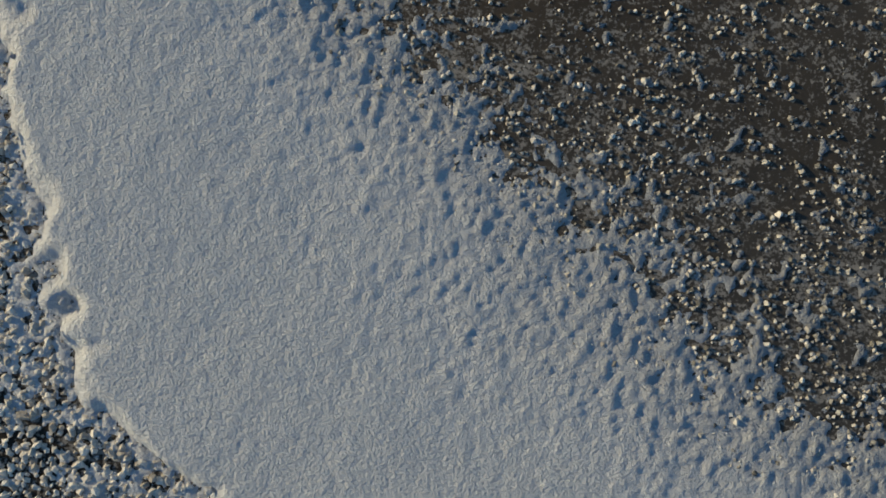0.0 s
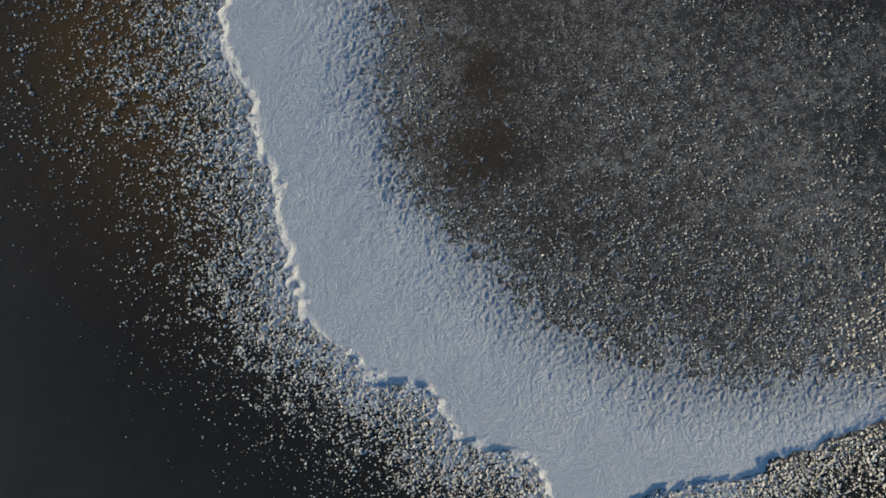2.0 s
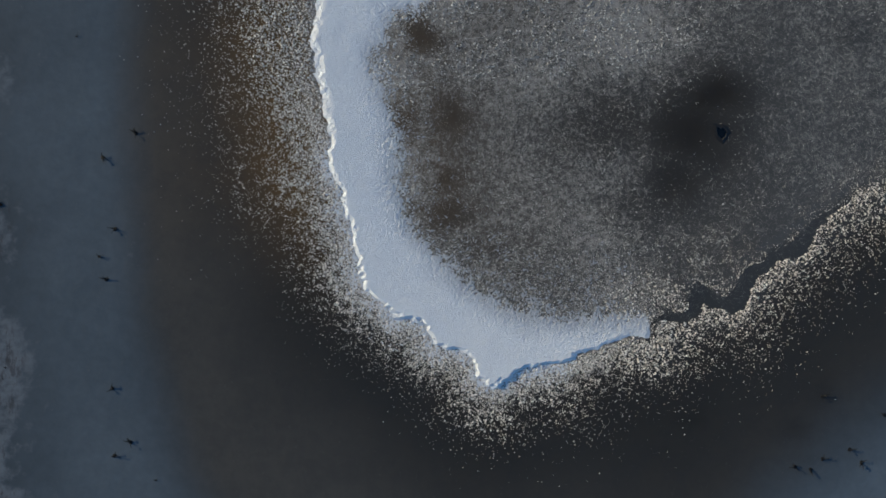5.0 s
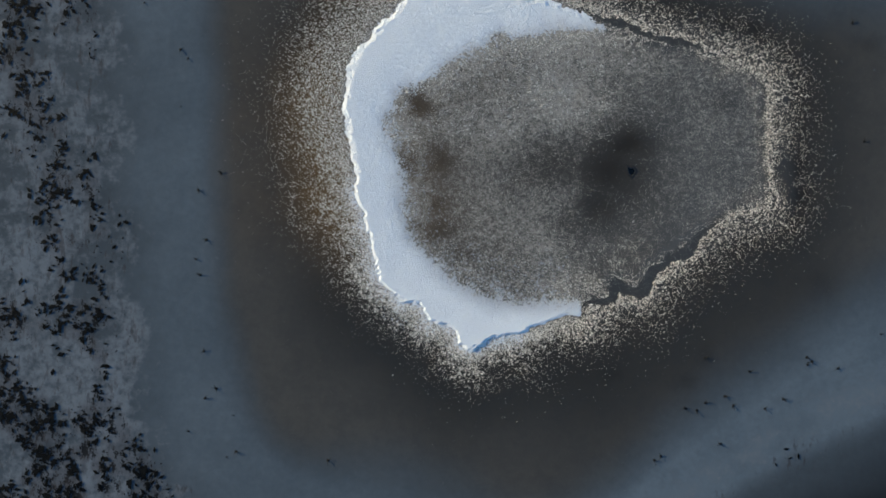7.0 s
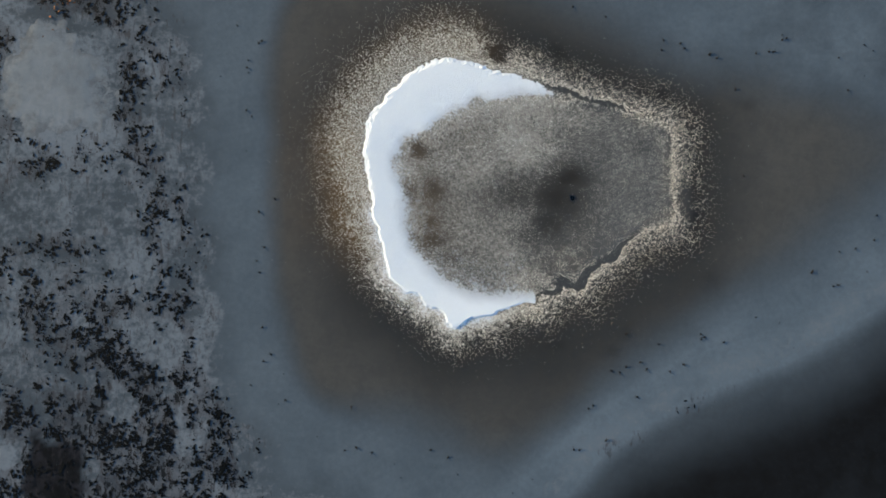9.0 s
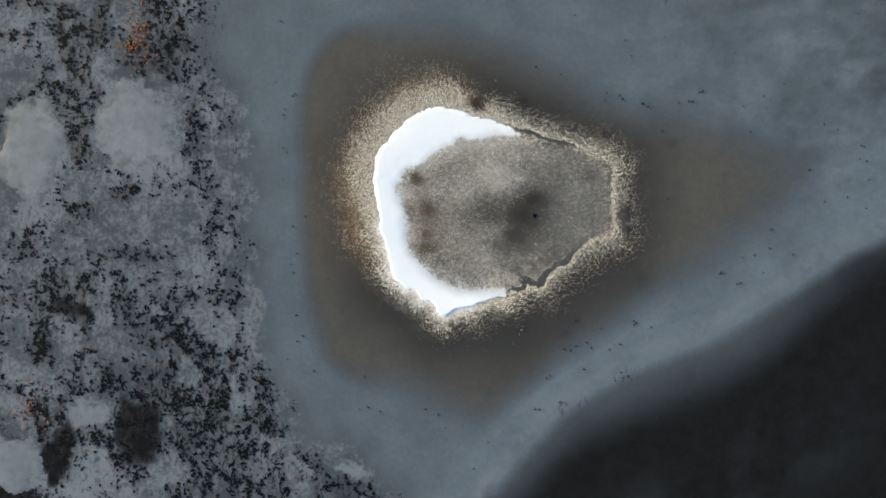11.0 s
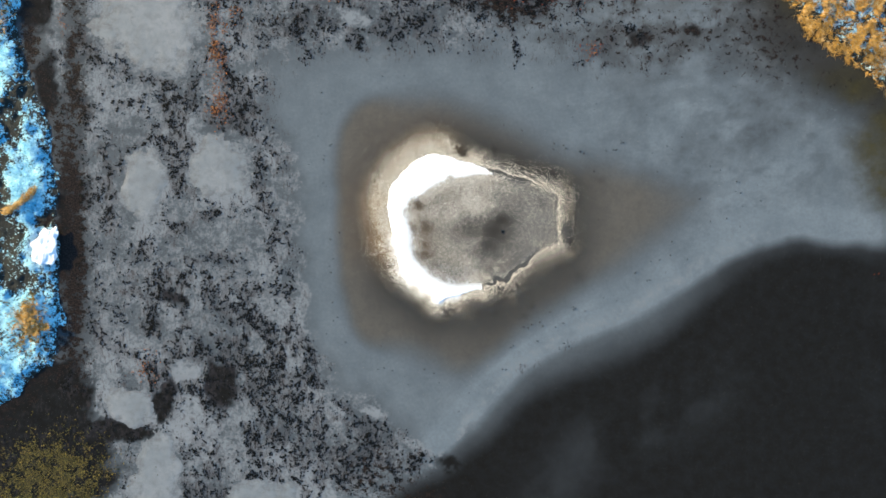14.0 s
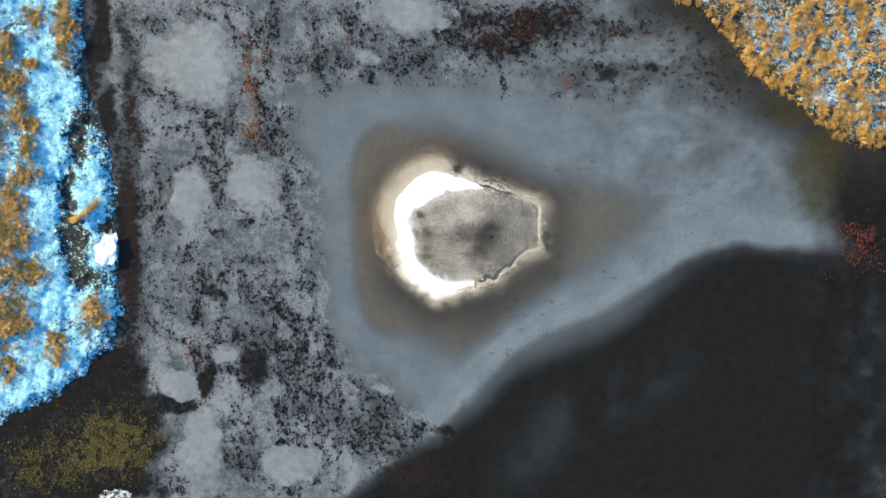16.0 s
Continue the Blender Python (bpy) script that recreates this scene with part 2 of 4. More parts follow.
GREEN_WEED = [
    (-15.11, -8.87, 1.55, 1.13, 1.00), (-14.99, -9.38, 1.00, 0.65, 0.90), (-17.78, -9.64, 1.00, 1.00, 0.16),
    (-19.17, -9.90, 1.25, 1.13, 0.12), (-16.38, -9.89, 0.75, 0.75, 0.25), (-17.91, -10.65, 1.50, 0.63, 0.15),
]
RED_LEAF = [
    (18.13, -0.06, 1.13, 0.88, 3.50), (16.29, -1.42, 0.88, 0.30, 0.50), (17.14, 0.44, 0.63, 0.50, 0.50),
    (3.36, 9.53, 1.25, 0.90, 0.60), (1.99, 9.16, 1.25, 0.63, 0.40), (4.98, 6.92, 0.50, 0.40, 0.30), (-11.56,
    -5.08, 0.35, 0.35, 0.15),
]
ORANGE_LEAF = [
    (-8.95, 6.90, 0.28, 0.90, 1.00), (-9.05, 8.60, 0.25, 0.60, 0.80),
    (-8.89, 4.83, 0.35, 0.65, 1.00), (-8.63, 7.95, 0.50, 0.35, 0.60), (-8.76, 6.57, 0.30, 0.35, 0.60), (-4.62,
    8.93, 0.35, 0.25, 0.40), (4.98, 6.92, 0.35, 0.30, 0.40), (-8.25, 8.44, 0.20, 0.20, 0.50), (-11.56, -4.83,
    0.40, 0.50, 0.50), (-14.74, 7.96, 0.15, 0.50, 0.30),
]
EAST_PATCHES = [
    (18.40, -5.60, 0.32, 0.38, 0.90), (18.60, -3.60, 0.75, 0.70, 0.45), (19.00, -10.20, 1.00, 1.30, 0.75), (17.20, -2.70, 0.30, 0.40, 0.35),
    (18.90, -7.60, 0.60, 0.90, 0.35), (17.60, -4.40, 0.22, 0.60, 0.30),
]
SNOW_BLOCK = (-15.33, -0.43)
BENT_SEDGE = (-16.33, 1.20)
FALLEN_BRANCH = (-19.19, 9.78)


# ---- numeric helpers ----
def vnoise(x, y, seed):
    """Smooth value noise, 0 to 1, one cell a metre."""
    table = np.random.RandomState(seed).rand(256, 256)
    xi, yi = np.floor(x).astype(int), np.floor(y).astype(int)
    u, v = x - xi, y - yi
    u, v = u * u * (3 - 2 * u), v * v * (3 - 2 * v)
    a, b = table[yi & 255, xi & 255], table[yi & 255, (xi + 1) & 255]
    c, d = table[(yi + 1) & 255, xi & 255], table[(yi + 1) & 255, (xi + 1) & 255]
    return (a * (1 - u) + b * u) * (1 - v) + (c * (1 - u) + d * u) * v


def fbm(x, y, size, octaves, seed, rough=0.5):
    total, norm, amp = 0.0, 0.0, 1.0
    for k in range(octaves):
        s = 2.0 ** k / size
        ca, sa = math.cos(0.7 * k + 0.3), math.sin(0.7 * k + 0.3)
        total = total + amp * vnoise((x * ca - y * sa) * s + 17.3 * k, (x * sa + y * ca) * s + 5.1 * k, seed + k)
        norm += amp
        amp *= rough
    return total / norm


def mounds(x, y, size, seed):
    """Rounded bumps, 0 to 1, round scattered points about size apart."""
    table = np.random.RandomState(seed).rand(2, 128, 128)
    u, v = x / size, y / size
    xi, yi = np.floor(u).astype(int), np.floor(v).astype(int)
    best = np.full(u.shape, 9.0)
    for dx, dy in itertools.product((-1, 0, 1), repeat=2):
        cx, cy = xi + dx, yi + dy
        jx, jy = table[0, cy & 127, cx & 127], table[1, cy & 127, cx & 127]
        best = np.minimum(best, (u - cx - jx) ** 2 + (v - cy - jy) ** 2)
    return np.clip(1 - best, 0, 1)


def ramp(v, a, b):
    t = np.clip((v - a) / (b - a), 0, 1)
    return t * t * (3 - 2 * t)


def smooth_loop(points, steps=6):
    p = np.array(points, float)
    p0, p2, p3 = np.roll(p, 1, 0), np.roll(p, -1, 0), np.roll(p, -2, 0)
    out = []
    for k in range(steps):
        t = k / steps
        out.append(0.5 * (2 * p + (p2 - p0) * t + (2 * p0 - 5 * p + 4 * p2 - p3) * t * t + (3 * p - p0 - 3 * p2 + p3) * t ** 3))
    return np.stack(out, 1).reshape(-1, 2)


def distance_to(points, bounds, step):
    """A sampler of the signed distance to a closed loop, negative inside."""
    loop = smooth_loop(points)
    xs, ys = np.arange(bounds[0], bounds[1] + step, step), np.arange(bounds[2], bounds[3] + step, step)
    gx, gy = np.meshgrid(xs, ys)
    best, inside = np.full(gx.shape, 1e9), np.zeros(gx.shape, bool)
    for (ax, ay), (bx, by) in zip(loop, np.roll(loop, -1, 0)):
        dx, dy = bx - ax, by - ay
        t = np.clip(((gx - ax) * dx + (gy - ay) * dy) / (dx * dx + dy * dy + 1e-12), 0, 1)
        best = np.minimum(best, (gx - ax - t * dx) ** 2 + (gy - ay - t * dy) ** 2)
        if ay != by:
            inside ^= ((ay > gy) != (by > gy)) & (gx < ax + (gy - ay) * dx / dy)
    field = np.sqrt(best) * np.where(inside, -1, 1)

    def sample(x, y):
        fx = np.clip((np.asarray(x) - xs[0]) / step, 0, len(xs) - 1.001)
        fy = np.clip((np.asarray(y) - ys[0]) / step, 0, len(ys) - 1.001)
        i, j = fx.astype(int), fy.astype(int)
        u, v = fx - i, fy - j
        return (field[j, i] * (1 - u) + field[j, i + 1] * u) * (1 - v) + (field[j + 1, i] * (1 - u) + field[j + 1, i + 1] * u) * v
    return sample


def blobs(table, x, y, power=1.0):
    """The strongest of some soft elliptical patches at each place."""
    total = np.zeros(np.shape(x))
    for bx, by, rx, ry, weight in table:
        total = np.maximum(total, weight * np.exp(-(((x - bx) / rx) ** 2 + ((y - by) / ry) ** 2) ** power))
    return total


# ---- mesh helpers ----
def mesh_of(name, verts, faces, material, floats=None, smooth=True):
    """A mesh from arrays of vertices and of faces with equal corner counts."""
    verts, faces = np.asarray(verts, np.float32), np.asarray(faces, np.int32)
    me = bpy.data.meshes.new(name)
    n, k = faces.shape
    me.vertices.add(len(verts))
    me.vertices.foreach_set("co", verts.ravel())
    me.loops.add(n * k)
    me.loops.foreach_set("vertex_index", faces.ravel())
    me.polygons.add(n)
    me.polygons.foreach_set("loop_start", np.arange(0, n * k, k, dtype=np.int32))
    me.polygons.foreach_set("use_smooth", np.full(n, smooth))
    me.update(calc_edges=True)
    for key, values in (floats or {}).items():
        me.attributes.new(key, "FLOAT", "POINT").data.foreach_set("value", np.asarray(values, np.float32).ravel())
    me.materials.append(material)
    return me


def sheet(xs, ys, height):
    """Vertices and quads of a height field over two lists of coordinates."""
    gx, gy = np.meshgrid(xs, ys)
    gz = height(gx, gy)
    nx, ny = len(xs), len(ys)
    i = np.arange(nx * ny).reshape(ny, nx)
    quads = np.stack([i[:-1, :-1], i[:-1, 1:], i[1:, 1:], i[1:, :-1]], -1).reshape(-1, 4)
    return gx.ravel(), gy.ravel(), gz.ravel(), quads


def part(name, bm, material, parent=None, label=""):
    me = bpy.data.meshes.new(name)
    bm.to_mesh(me)
    bm.free()
    me.materials.append(material)
    ob = new(name, me)
    ob.parent = parent
    return tagged(ob, label)


# ---- materials ----
class Shade:
    """A node material and short calls to add to it."""
    def __init__(self, name, rough=0.6, spec=0.4):
        self.mat = bpy.data.materials.new(name)
        self.mat.use_nodes = True
        self.tree = self.mat.node_tree
        self.bsdf = self.tree.nodes["Principled BSDF"]
        self.bsdf.inputs["Roughness"].default_value = rough
        self.bsdf.inputs["Specular IOR Level"].default_value = spec
        self.pos = self.tree.nodes.new("ShaderNodeNewGeometry").outputs["Position"]

    def put(self, socket, value):
        if isinstance(value, bpy.types.NodeSocket):
            self.tree.links.new(value, socket)
        elif isinstance(value, tuple) and len(value) == 3:
            socket.default_value = (*value, 1.0)
        else:
            socket.default_value = value

    def noise(self, scale, detail=4.0, rough=0.55, stretch=None):
        n = self.tree.nodes.new("ShaderNodeTexNoise")
        n.inputs["Scale"].default_value, n.inputs["Detail"].default_value, n.inputs["Roughness"].default_value = scale, detail, rough
        if stretch:
            m = self.tree.nodes.new("ShaderNodeMapping")
            m.inputs["Scale"].default_value = stretch
            m.inputs["Rotation"].default_value = (0, 0, 0.5)
            self.tree.links.new(self.pos, m.inputs[0])
            self.tree.links.new(m.outputs[0], n.inputs["Vector"])
        else:
            self.tree.links.new(self.pos, n.inputs["Vector"])
        return n.outputs["Fac"]

    def field(self, name):
        n = self.tree.nodes.new("ShaderNodeAttribute")
        n.attribute_name = name
        return n.outputs["Fac"]

    def math(self, op, a, b=0.0, clamp=False):
        n = self.tree.nodes.new("ShaderNodeMath")
        n.operation, n.use_clamp = op, clamp
        self.put(n.inputs[0], a)
        self.put(n.inputs[1], b)
        return n.outputs[0]

    def span(self, v, a, b, lo=0.0, hi=1.0):
        n = self.tree.nodes.new("ShaderNodeMapRange")
        n.interpolation_type = "SMOOTHSTEP"
        self.put(n.inputs[0], v)
        for k, value in enumerate((a, b, lo, hi)):
            self.put(n.inputs[k + 1], value)
        return n.outputs[0]

    def mix(self, fac, a, b):
        n = self.tree.nodes.new("ShaderNodeMix")
        n.data_type = "RGBA"
        self.put(n.inputs[0], fac)
        self.put(n.inputs[6], a)
        self.put(n.inputs[7], b)
        return n.outputs[2]

    def bump(self, height, strength, distance):
        n = self.tree.nodes.new("ShaderNodeBump")
        n.inputs["Strength"].default_value, n.inputs["Distance"].default_value = strength, distance
        self.tree.links.new(height, n.inputs["Height"])
        self.tree.links.new(n.outputs[0], self.bsdf.inputs["Normal"])

    def island(self):
        return self.tree.nodes.new("ShaderNodeNewGeometry").outputs["Random Per Island"]

    def color(self, value):
        self.put(self.bsdf.inputs["Base Color"], value)
        return self.mat


def ice_material():
    s = Shade("pond_ice", 0.35, 0.06)
    broad, middle, fine, tiny = s.noise(0.55, 6, 0.6), s.noise(2.6, 7, 0.62), s.noise(9.0, 6, 0.65), s.noise(34.0, 4, 0.65)
    frost, tan, snow, weed, dirt, dust, amber = (s.field(k) for k in ("frost", "tan", "snow", "weed", "dirt", "dust", "amber"))
    silt = s.field("silt")
    powder, crumb = s.noise(170.0, 3, 0.6), s.noise(85.0, 4, 0.65)
    col = s.mix(tan, (0.0066, 0.0056, 0.0042), s.mix(broad, (0.066, 0.060, 0.050), (0.093, 0.085, 0.072)))
    col = s.mix(amber, col, s.mix(middle, (0.108, 0.065, 0.021), (0.172, 0.110, 0.042)))
    film = s.math("MULTIPLY", frost, s.span(s.math("ADD", s.math("MULTIPLY", middle, 0.6), s.math("MULTIPLY", broad, 0.4)), 0.25, 0.75, 0.72, 1.22), True)
    col = s.mix(film, col, s.mix(broad, (0.110, 0.133, 0.158), (0.152, 0.173, 0.195)))
    cover = s.math("ADD", snow, s.math("ADD", s.math("MULTIPLY", s.math("SUBTRACT", middle, 0.5), 1.2), s.math("MULTIPLY", s.math("SUBTRACT", fine, 0.5), 1.0)))
    cover = s.span(cover, 0.28, 0.74)
    col = s.mix(cover, col, s.mix(broad, (0.152, 0.166, 0.184), (0.216, 0.229, 0.247)))
    col = s.mix(s.span(s.math("ADD", s.math("MULTIPLY", middle, 0.6), s.math("MULTIPLY", fine, 0.4)), 0.36, 0.64, 0.0, 0.5), col, s.mix(0.5, col, (0.02, 0.022, 0.025)))
    col = s.mix(s.math("MULTIPLY", silt, s.span(fine, 0.30, 0.70, 0.75, 1.0)), col, s.mix(middle, (0.024, 0.021, 0.009), (0.064, 0.056, 0.020)))
    stems = s.noise(9.0, 5, 0.62, (1.0, 0.5, 1.0))
    specks = s.math("ADD", s.math("MULTIPLY", s.math("SUBTRACT", stems, 0.5), 2.0), s.math("MULTIPLY", s.math("SUBTRACT", tiny, 0.5), 1.1))
    dusting = s.math("ADD", s.math("ADD", dust, s.math("MULTIPLY", s.math("SUBTRACT", powder, 0.5), 1.3)), s.math("MULTIPLY", s.math("SUBTRACT", crumb, 0.5), 1.7))
    dusting = s.math("ADD", dusting, s.math("MULTIPLY", s.math("SUBTRACT", s.noise(26.0, 4, 0.7), 0.5), 1.6))
    dusting = s.math("ADD", dusting, s.math("MULTIPLY", s.math("SUBTRACT", fine, 0.5), 1.0))
    col = s.mix(s.span(dusting, 0.52, 1.0), col, s.mix(fine, (0.22, 0.200, 0.165), (0.44, 0.405, 0.350)))
    col = s.mix(s.span(s.math("ADD", weed, s.math("SUBTRACT", middle, 0.5)), 0.12, 0.60, 0.0, 0.50), col, (0.034, 0.031, 0.034))
    stain = s.span(s.math("ADD", weed, specks), 0.54, 0.66, 0.0, 0.94)
    col = s.mix(stain, col, s.mix(middle, (0.004, 0.005, 0.006), (0.015, 0.015, 0.016)))
    fibres = s.math("ADD", s.noise(11.0, 6, 0.72, (1.0, 0.28, 1.0)), s.math("MULTIPLY", s.math("SUBTRACT", middle, 0.5), 0.45))
    col = s.mix(s.math("MULTIPLY", s.span(fibres, 0.54, 0.64, 0.0, 0.55), s.span(weed, 0.02, 0.10)), col, s.mix(broad, (0.022, 0.018, 0.018), (0.046, 0.040, 0.038)))
    mud = s.span(s.math("ADD", dirt, s.math("ADD", s.math("MULTIPLY", s.math("SUBTRACT", s.noise(4.0, 7, 0.66), 0.5), 3.2), s.math("MULTIPLY", s.math("SUBTRACT", s.noise(15.0, 4, 0.7), 0.5), 1.6))), 0.48, 0.60)
    mud = s.math("MULTIPLY", mud, s.span(dirt, 0.02, 0.15))
    col = s.mix(mud, col, s.mix(s.span(s.noise(20.0, 5, 0.7), 0.42, 0.66), (0.005, 0.005, 0.005), (0.036, 0.025, 0.020)))
    s.put(s.bsdf.inputs["Roughness"], s.span(s.math("ADD", film, cover), 0.0, 1.0, 0.28, 0.75))
    s.bump(s.math("ADD", fine, s.math("MULTIPLY", middle, 2.0)), 0.15, 0.02)
    return s.color(col)


def patch_material():
    """Snow-dusted ice, greyer and stained towards its rim."""
    s = Shade("pale_patch_ice", 0.6, 0.2)
    broad, middle, fine = s.noise(0.8, 6, 0.6), s.noise(3.0, 6, 0.65), s.noise(13.0, 5, 0.65)
    col = s.mix(s.span(broad, 0.3, 0.7), (0.132, 0.147, 0.163), (0.182, 0.194, 0.208))
    col = s.mix(s.span(middle, 0.40, 0.68, 0.0, 0.45), col, (0.100, 0.106, 0.112))
    rim = s.math("ADD", s.field("rim"), s.math("ADD", s.math("MULTIPLY", s.math("SUBTRACT", middle, 0.5), 0.9), s.math("MULTIPLY", s.math("SUBTRACT", fine, 0.5), 0.7)))
    col = s.mix(s.span(rim, 0.50, 1.0, 0.0, 0.75), col, (0.085, 0.090, 0.098))
    s.bump(s.math("ADD", fine, s.math("MULTIPLY", middle, 2.0)), 0.2, 0.02)
    return s.color(col)


def snow_material():
    s = Shade("wind_packed_snow", 0.75, 0.25)
    fine, grain = s.noise(105.0, 4, 0.65), s.noise(290.0, 3, 0.65)
    s.bump(s.math("ADD", s.math("MULTIPLY", fine, 1.0), s.math("MULTIPLY", grain, 0.45)), 0.9, 0.012)
    thin = s.span(s.field("thin"), 0.38, 1.0, 0.0, 0.95)
    return s.color(s.mix(thin, s.mix(fine, (0.74, 0.76, 0.79), (0.88, 0.89, 0.90)), s.mix(grain, (0.22, 0.23, 0.245), (0.50, 0.51, 0.53))))


def grain_material(name, dull, bright):
    s = Shade(name, 0.6, 0.3)
    s.bump(s.noise(260.0, 3, 0.6), 0.5, 0.004)
    return s.color(s.mix(s.span(s.island(), 0.0, 1.0), dull, bright))


def ground_material():
    """Snow with blue shade painted into its colour, thinning to dark soil and stems."""
    s = Shade("snowy_bank", 0.85, 0.2)
    snow = s.field("snow")
    middle, fine, tiny = s.noise(2.2, 6, 0.6), s.noise(9.0, 5, 0.65), s.noise(30.0, 4, 0.6)
    soil = s.mix(fine, (0.003, 0.009, 0.013), (0.032, 0.034, 0.030))
    patch, crumb = s.noise(5.0, 5, 0.68), s.noise(14.0, 4, 0.7)
    edge = s.math("ADD", snow, s.math("ADD", s.math("MULTIPLY", s.math("SUBTRACT", patch, 0.5), 2.2), s.math("MULTIPLY", s.math("SUBTRACT", crumb, 0.5), 2.6)))
    cover = s.span(edge, 0.38, 0.48)
    # blue of sky-lit shade put into the snow colour, in paler and deeper flecks
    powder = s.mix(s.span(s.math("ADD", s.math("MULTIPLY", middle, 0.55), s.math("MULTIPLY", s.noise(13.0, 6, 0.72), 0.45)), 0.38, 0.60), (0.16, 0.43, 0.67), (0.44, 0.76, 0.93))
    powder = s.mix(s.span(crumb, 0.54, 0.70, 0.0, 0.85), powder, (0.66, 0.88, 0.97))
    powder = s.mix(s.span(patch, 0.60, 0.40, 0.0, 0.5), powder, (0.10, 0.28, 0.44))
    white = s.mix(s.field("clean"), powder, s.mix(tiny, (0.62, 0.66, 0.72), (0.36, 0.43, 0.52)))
    s.bump(s.math("ADD", s.math("MULTIPLY", fine, 1.5), tiny), 0.9, 0.10)
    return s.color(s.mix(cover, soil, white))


def leaf_material(name, dark, light, accent=None, power=1.0, spec=0.25):
    s = Shade(name, 0.7, spec)
    r = s.island()
    col = s.mix(s.math("POWER", r, power), dark, light)
    if accent:
        col = s.mix(s.span(s.math("FRACT", s.math("MULTIPLY", r, 17.31)), 0.72, 0.8), col, accent)
    return s.color(s.mix(s.noise(25.0, 3), col, dark))


ICE, PATCH, SNOW, GROUND = ice_material(), patch_material(), snow_material(), ground_material()
GRAIN = grain_material("frost_grains", (0.50, 0.45, 0.37), (0.95, 0.90, 0.80))
CRUMB = grain_material("frost_crumbs", (0.15, 0.143, 0.125), (0.74, 0.705, 0.625))
STRAW = leaf_material("straw_grass", (0.120, 0.066, 0.010), (0.70, 0.42, 0.07), (0.60, 0.46, 0.24))
SEDGE = leaf_material("dark_sedge", (0.003, 0.0036, 0.0042), (0.0075, 0.0086, 0.0092), (0.009, 0.0092, 0.008), 1.0, 0.05)
MOSS = leaf_material("yellow_green_moss", (0.008, 0.008, 0.002), (0.27, 0.205, 0.018), None, 1.8)
RED = leaf_material("red_leaves", (0.03, 0.009, 0.006), (0.26, 0.055, 0.020))
ORANGE = leaf_material("orange_leaves", (0.06, 0.022, 0.008), (0.30, 0.115, 0.030))
WATER = Shade("black_water", 0.06, 0.5).color((0.004, 0.004, 0.004))
SLUSH = Shade("grey_slush", 0.45, 0.3).color((0.016, 0.015, 0.014))
BARK = leaf_material("pale_bark", (0.16, 0.17, 0.18), (0.42, 0.44, 0.46))
STALK = leaf_material("black_stalks", (0.008, 0.008, 0.008), (0.022, 0.019, 0.016))

# ---- distances ----
WIDE = (-34.0, 34.0, -28.0, 24.0)
NEAR = (-4.6, 7.0, -4.6, 5.2)
crust, inner = distance_to(CRUST_EDGE, NEAR, 0.04), distance_to(SNOW_INNER, NEAR, 0.04)
tan_edge, pale_edge, dark_edge = (distance_to(c, WIDE, 0.2) for c in (TAN_EDGE, PALE_EDGE, DARK_EDGE))
west, east, south = (distance_to(c, WIDE, 0.2) for c in (BANK_WEST, BANK_EAST, BANK_SOUTH))


def ragged(x, y):
    """Small scallops of the crust's broken edge."""
    teeth = 0.5 + 0.5 * np.sin((0.35 * x - y) * 52.0 + 14.0 * fbm(x, y, 0.25, 2, 47))
    south_west = ramp(-x, 0.2, 0.7) * ramp(-y, 0.3, 0.9)
    return 0.10 * (fbm(x, y, 0.19, 3, 40, 0.6) - 0.5) + 0.11 * ramp(y, 0.2, 1.2) * (fbm(x, y, 0.08, 3, 42, 0.65) - 0.5) + 0.022 * south_west * (teeth - 0.5) + 0.050 * (fbm(x, y, 0.06, 3, 44, 0.6) - 0.5)


def bank(x, y):
    """Distance to the nearest bank, negative on land."""
    d = np.minimum(np.minimum(west(x, y), east(x, y)), south(x, y))
    far = 28.0 - np.hypot(x, (y + 3.0) / 0.74) + 7.0 * (fbm(x, y, 14.0, 3, 68) - 0.5)
    return np.minimum(d, far) + 0.50 * (fbm(x, y, 0.8, 5, 60, 0.72) - 0.5) + 0.38 * (fbm(x, y, 0.28, 3, 63, 0.7) - 0.5)


def frayed(x, y):
    return x + 1.3 * (fbm(x, y, 1.4, 5, 23, 0.6) - 0.5), y + 1.3 * (fbm(x, y, 1.4, 5, 26, 0.6) - 0.5)


def footmarks(x, y):
    return x + 0.26 * (fbm(x, y, 0.3, 4, 61, 0.6) - 0.5), y + 0.26 * (fbm(x, y, 0.3, 4, 64, 0.6) - 0.5)


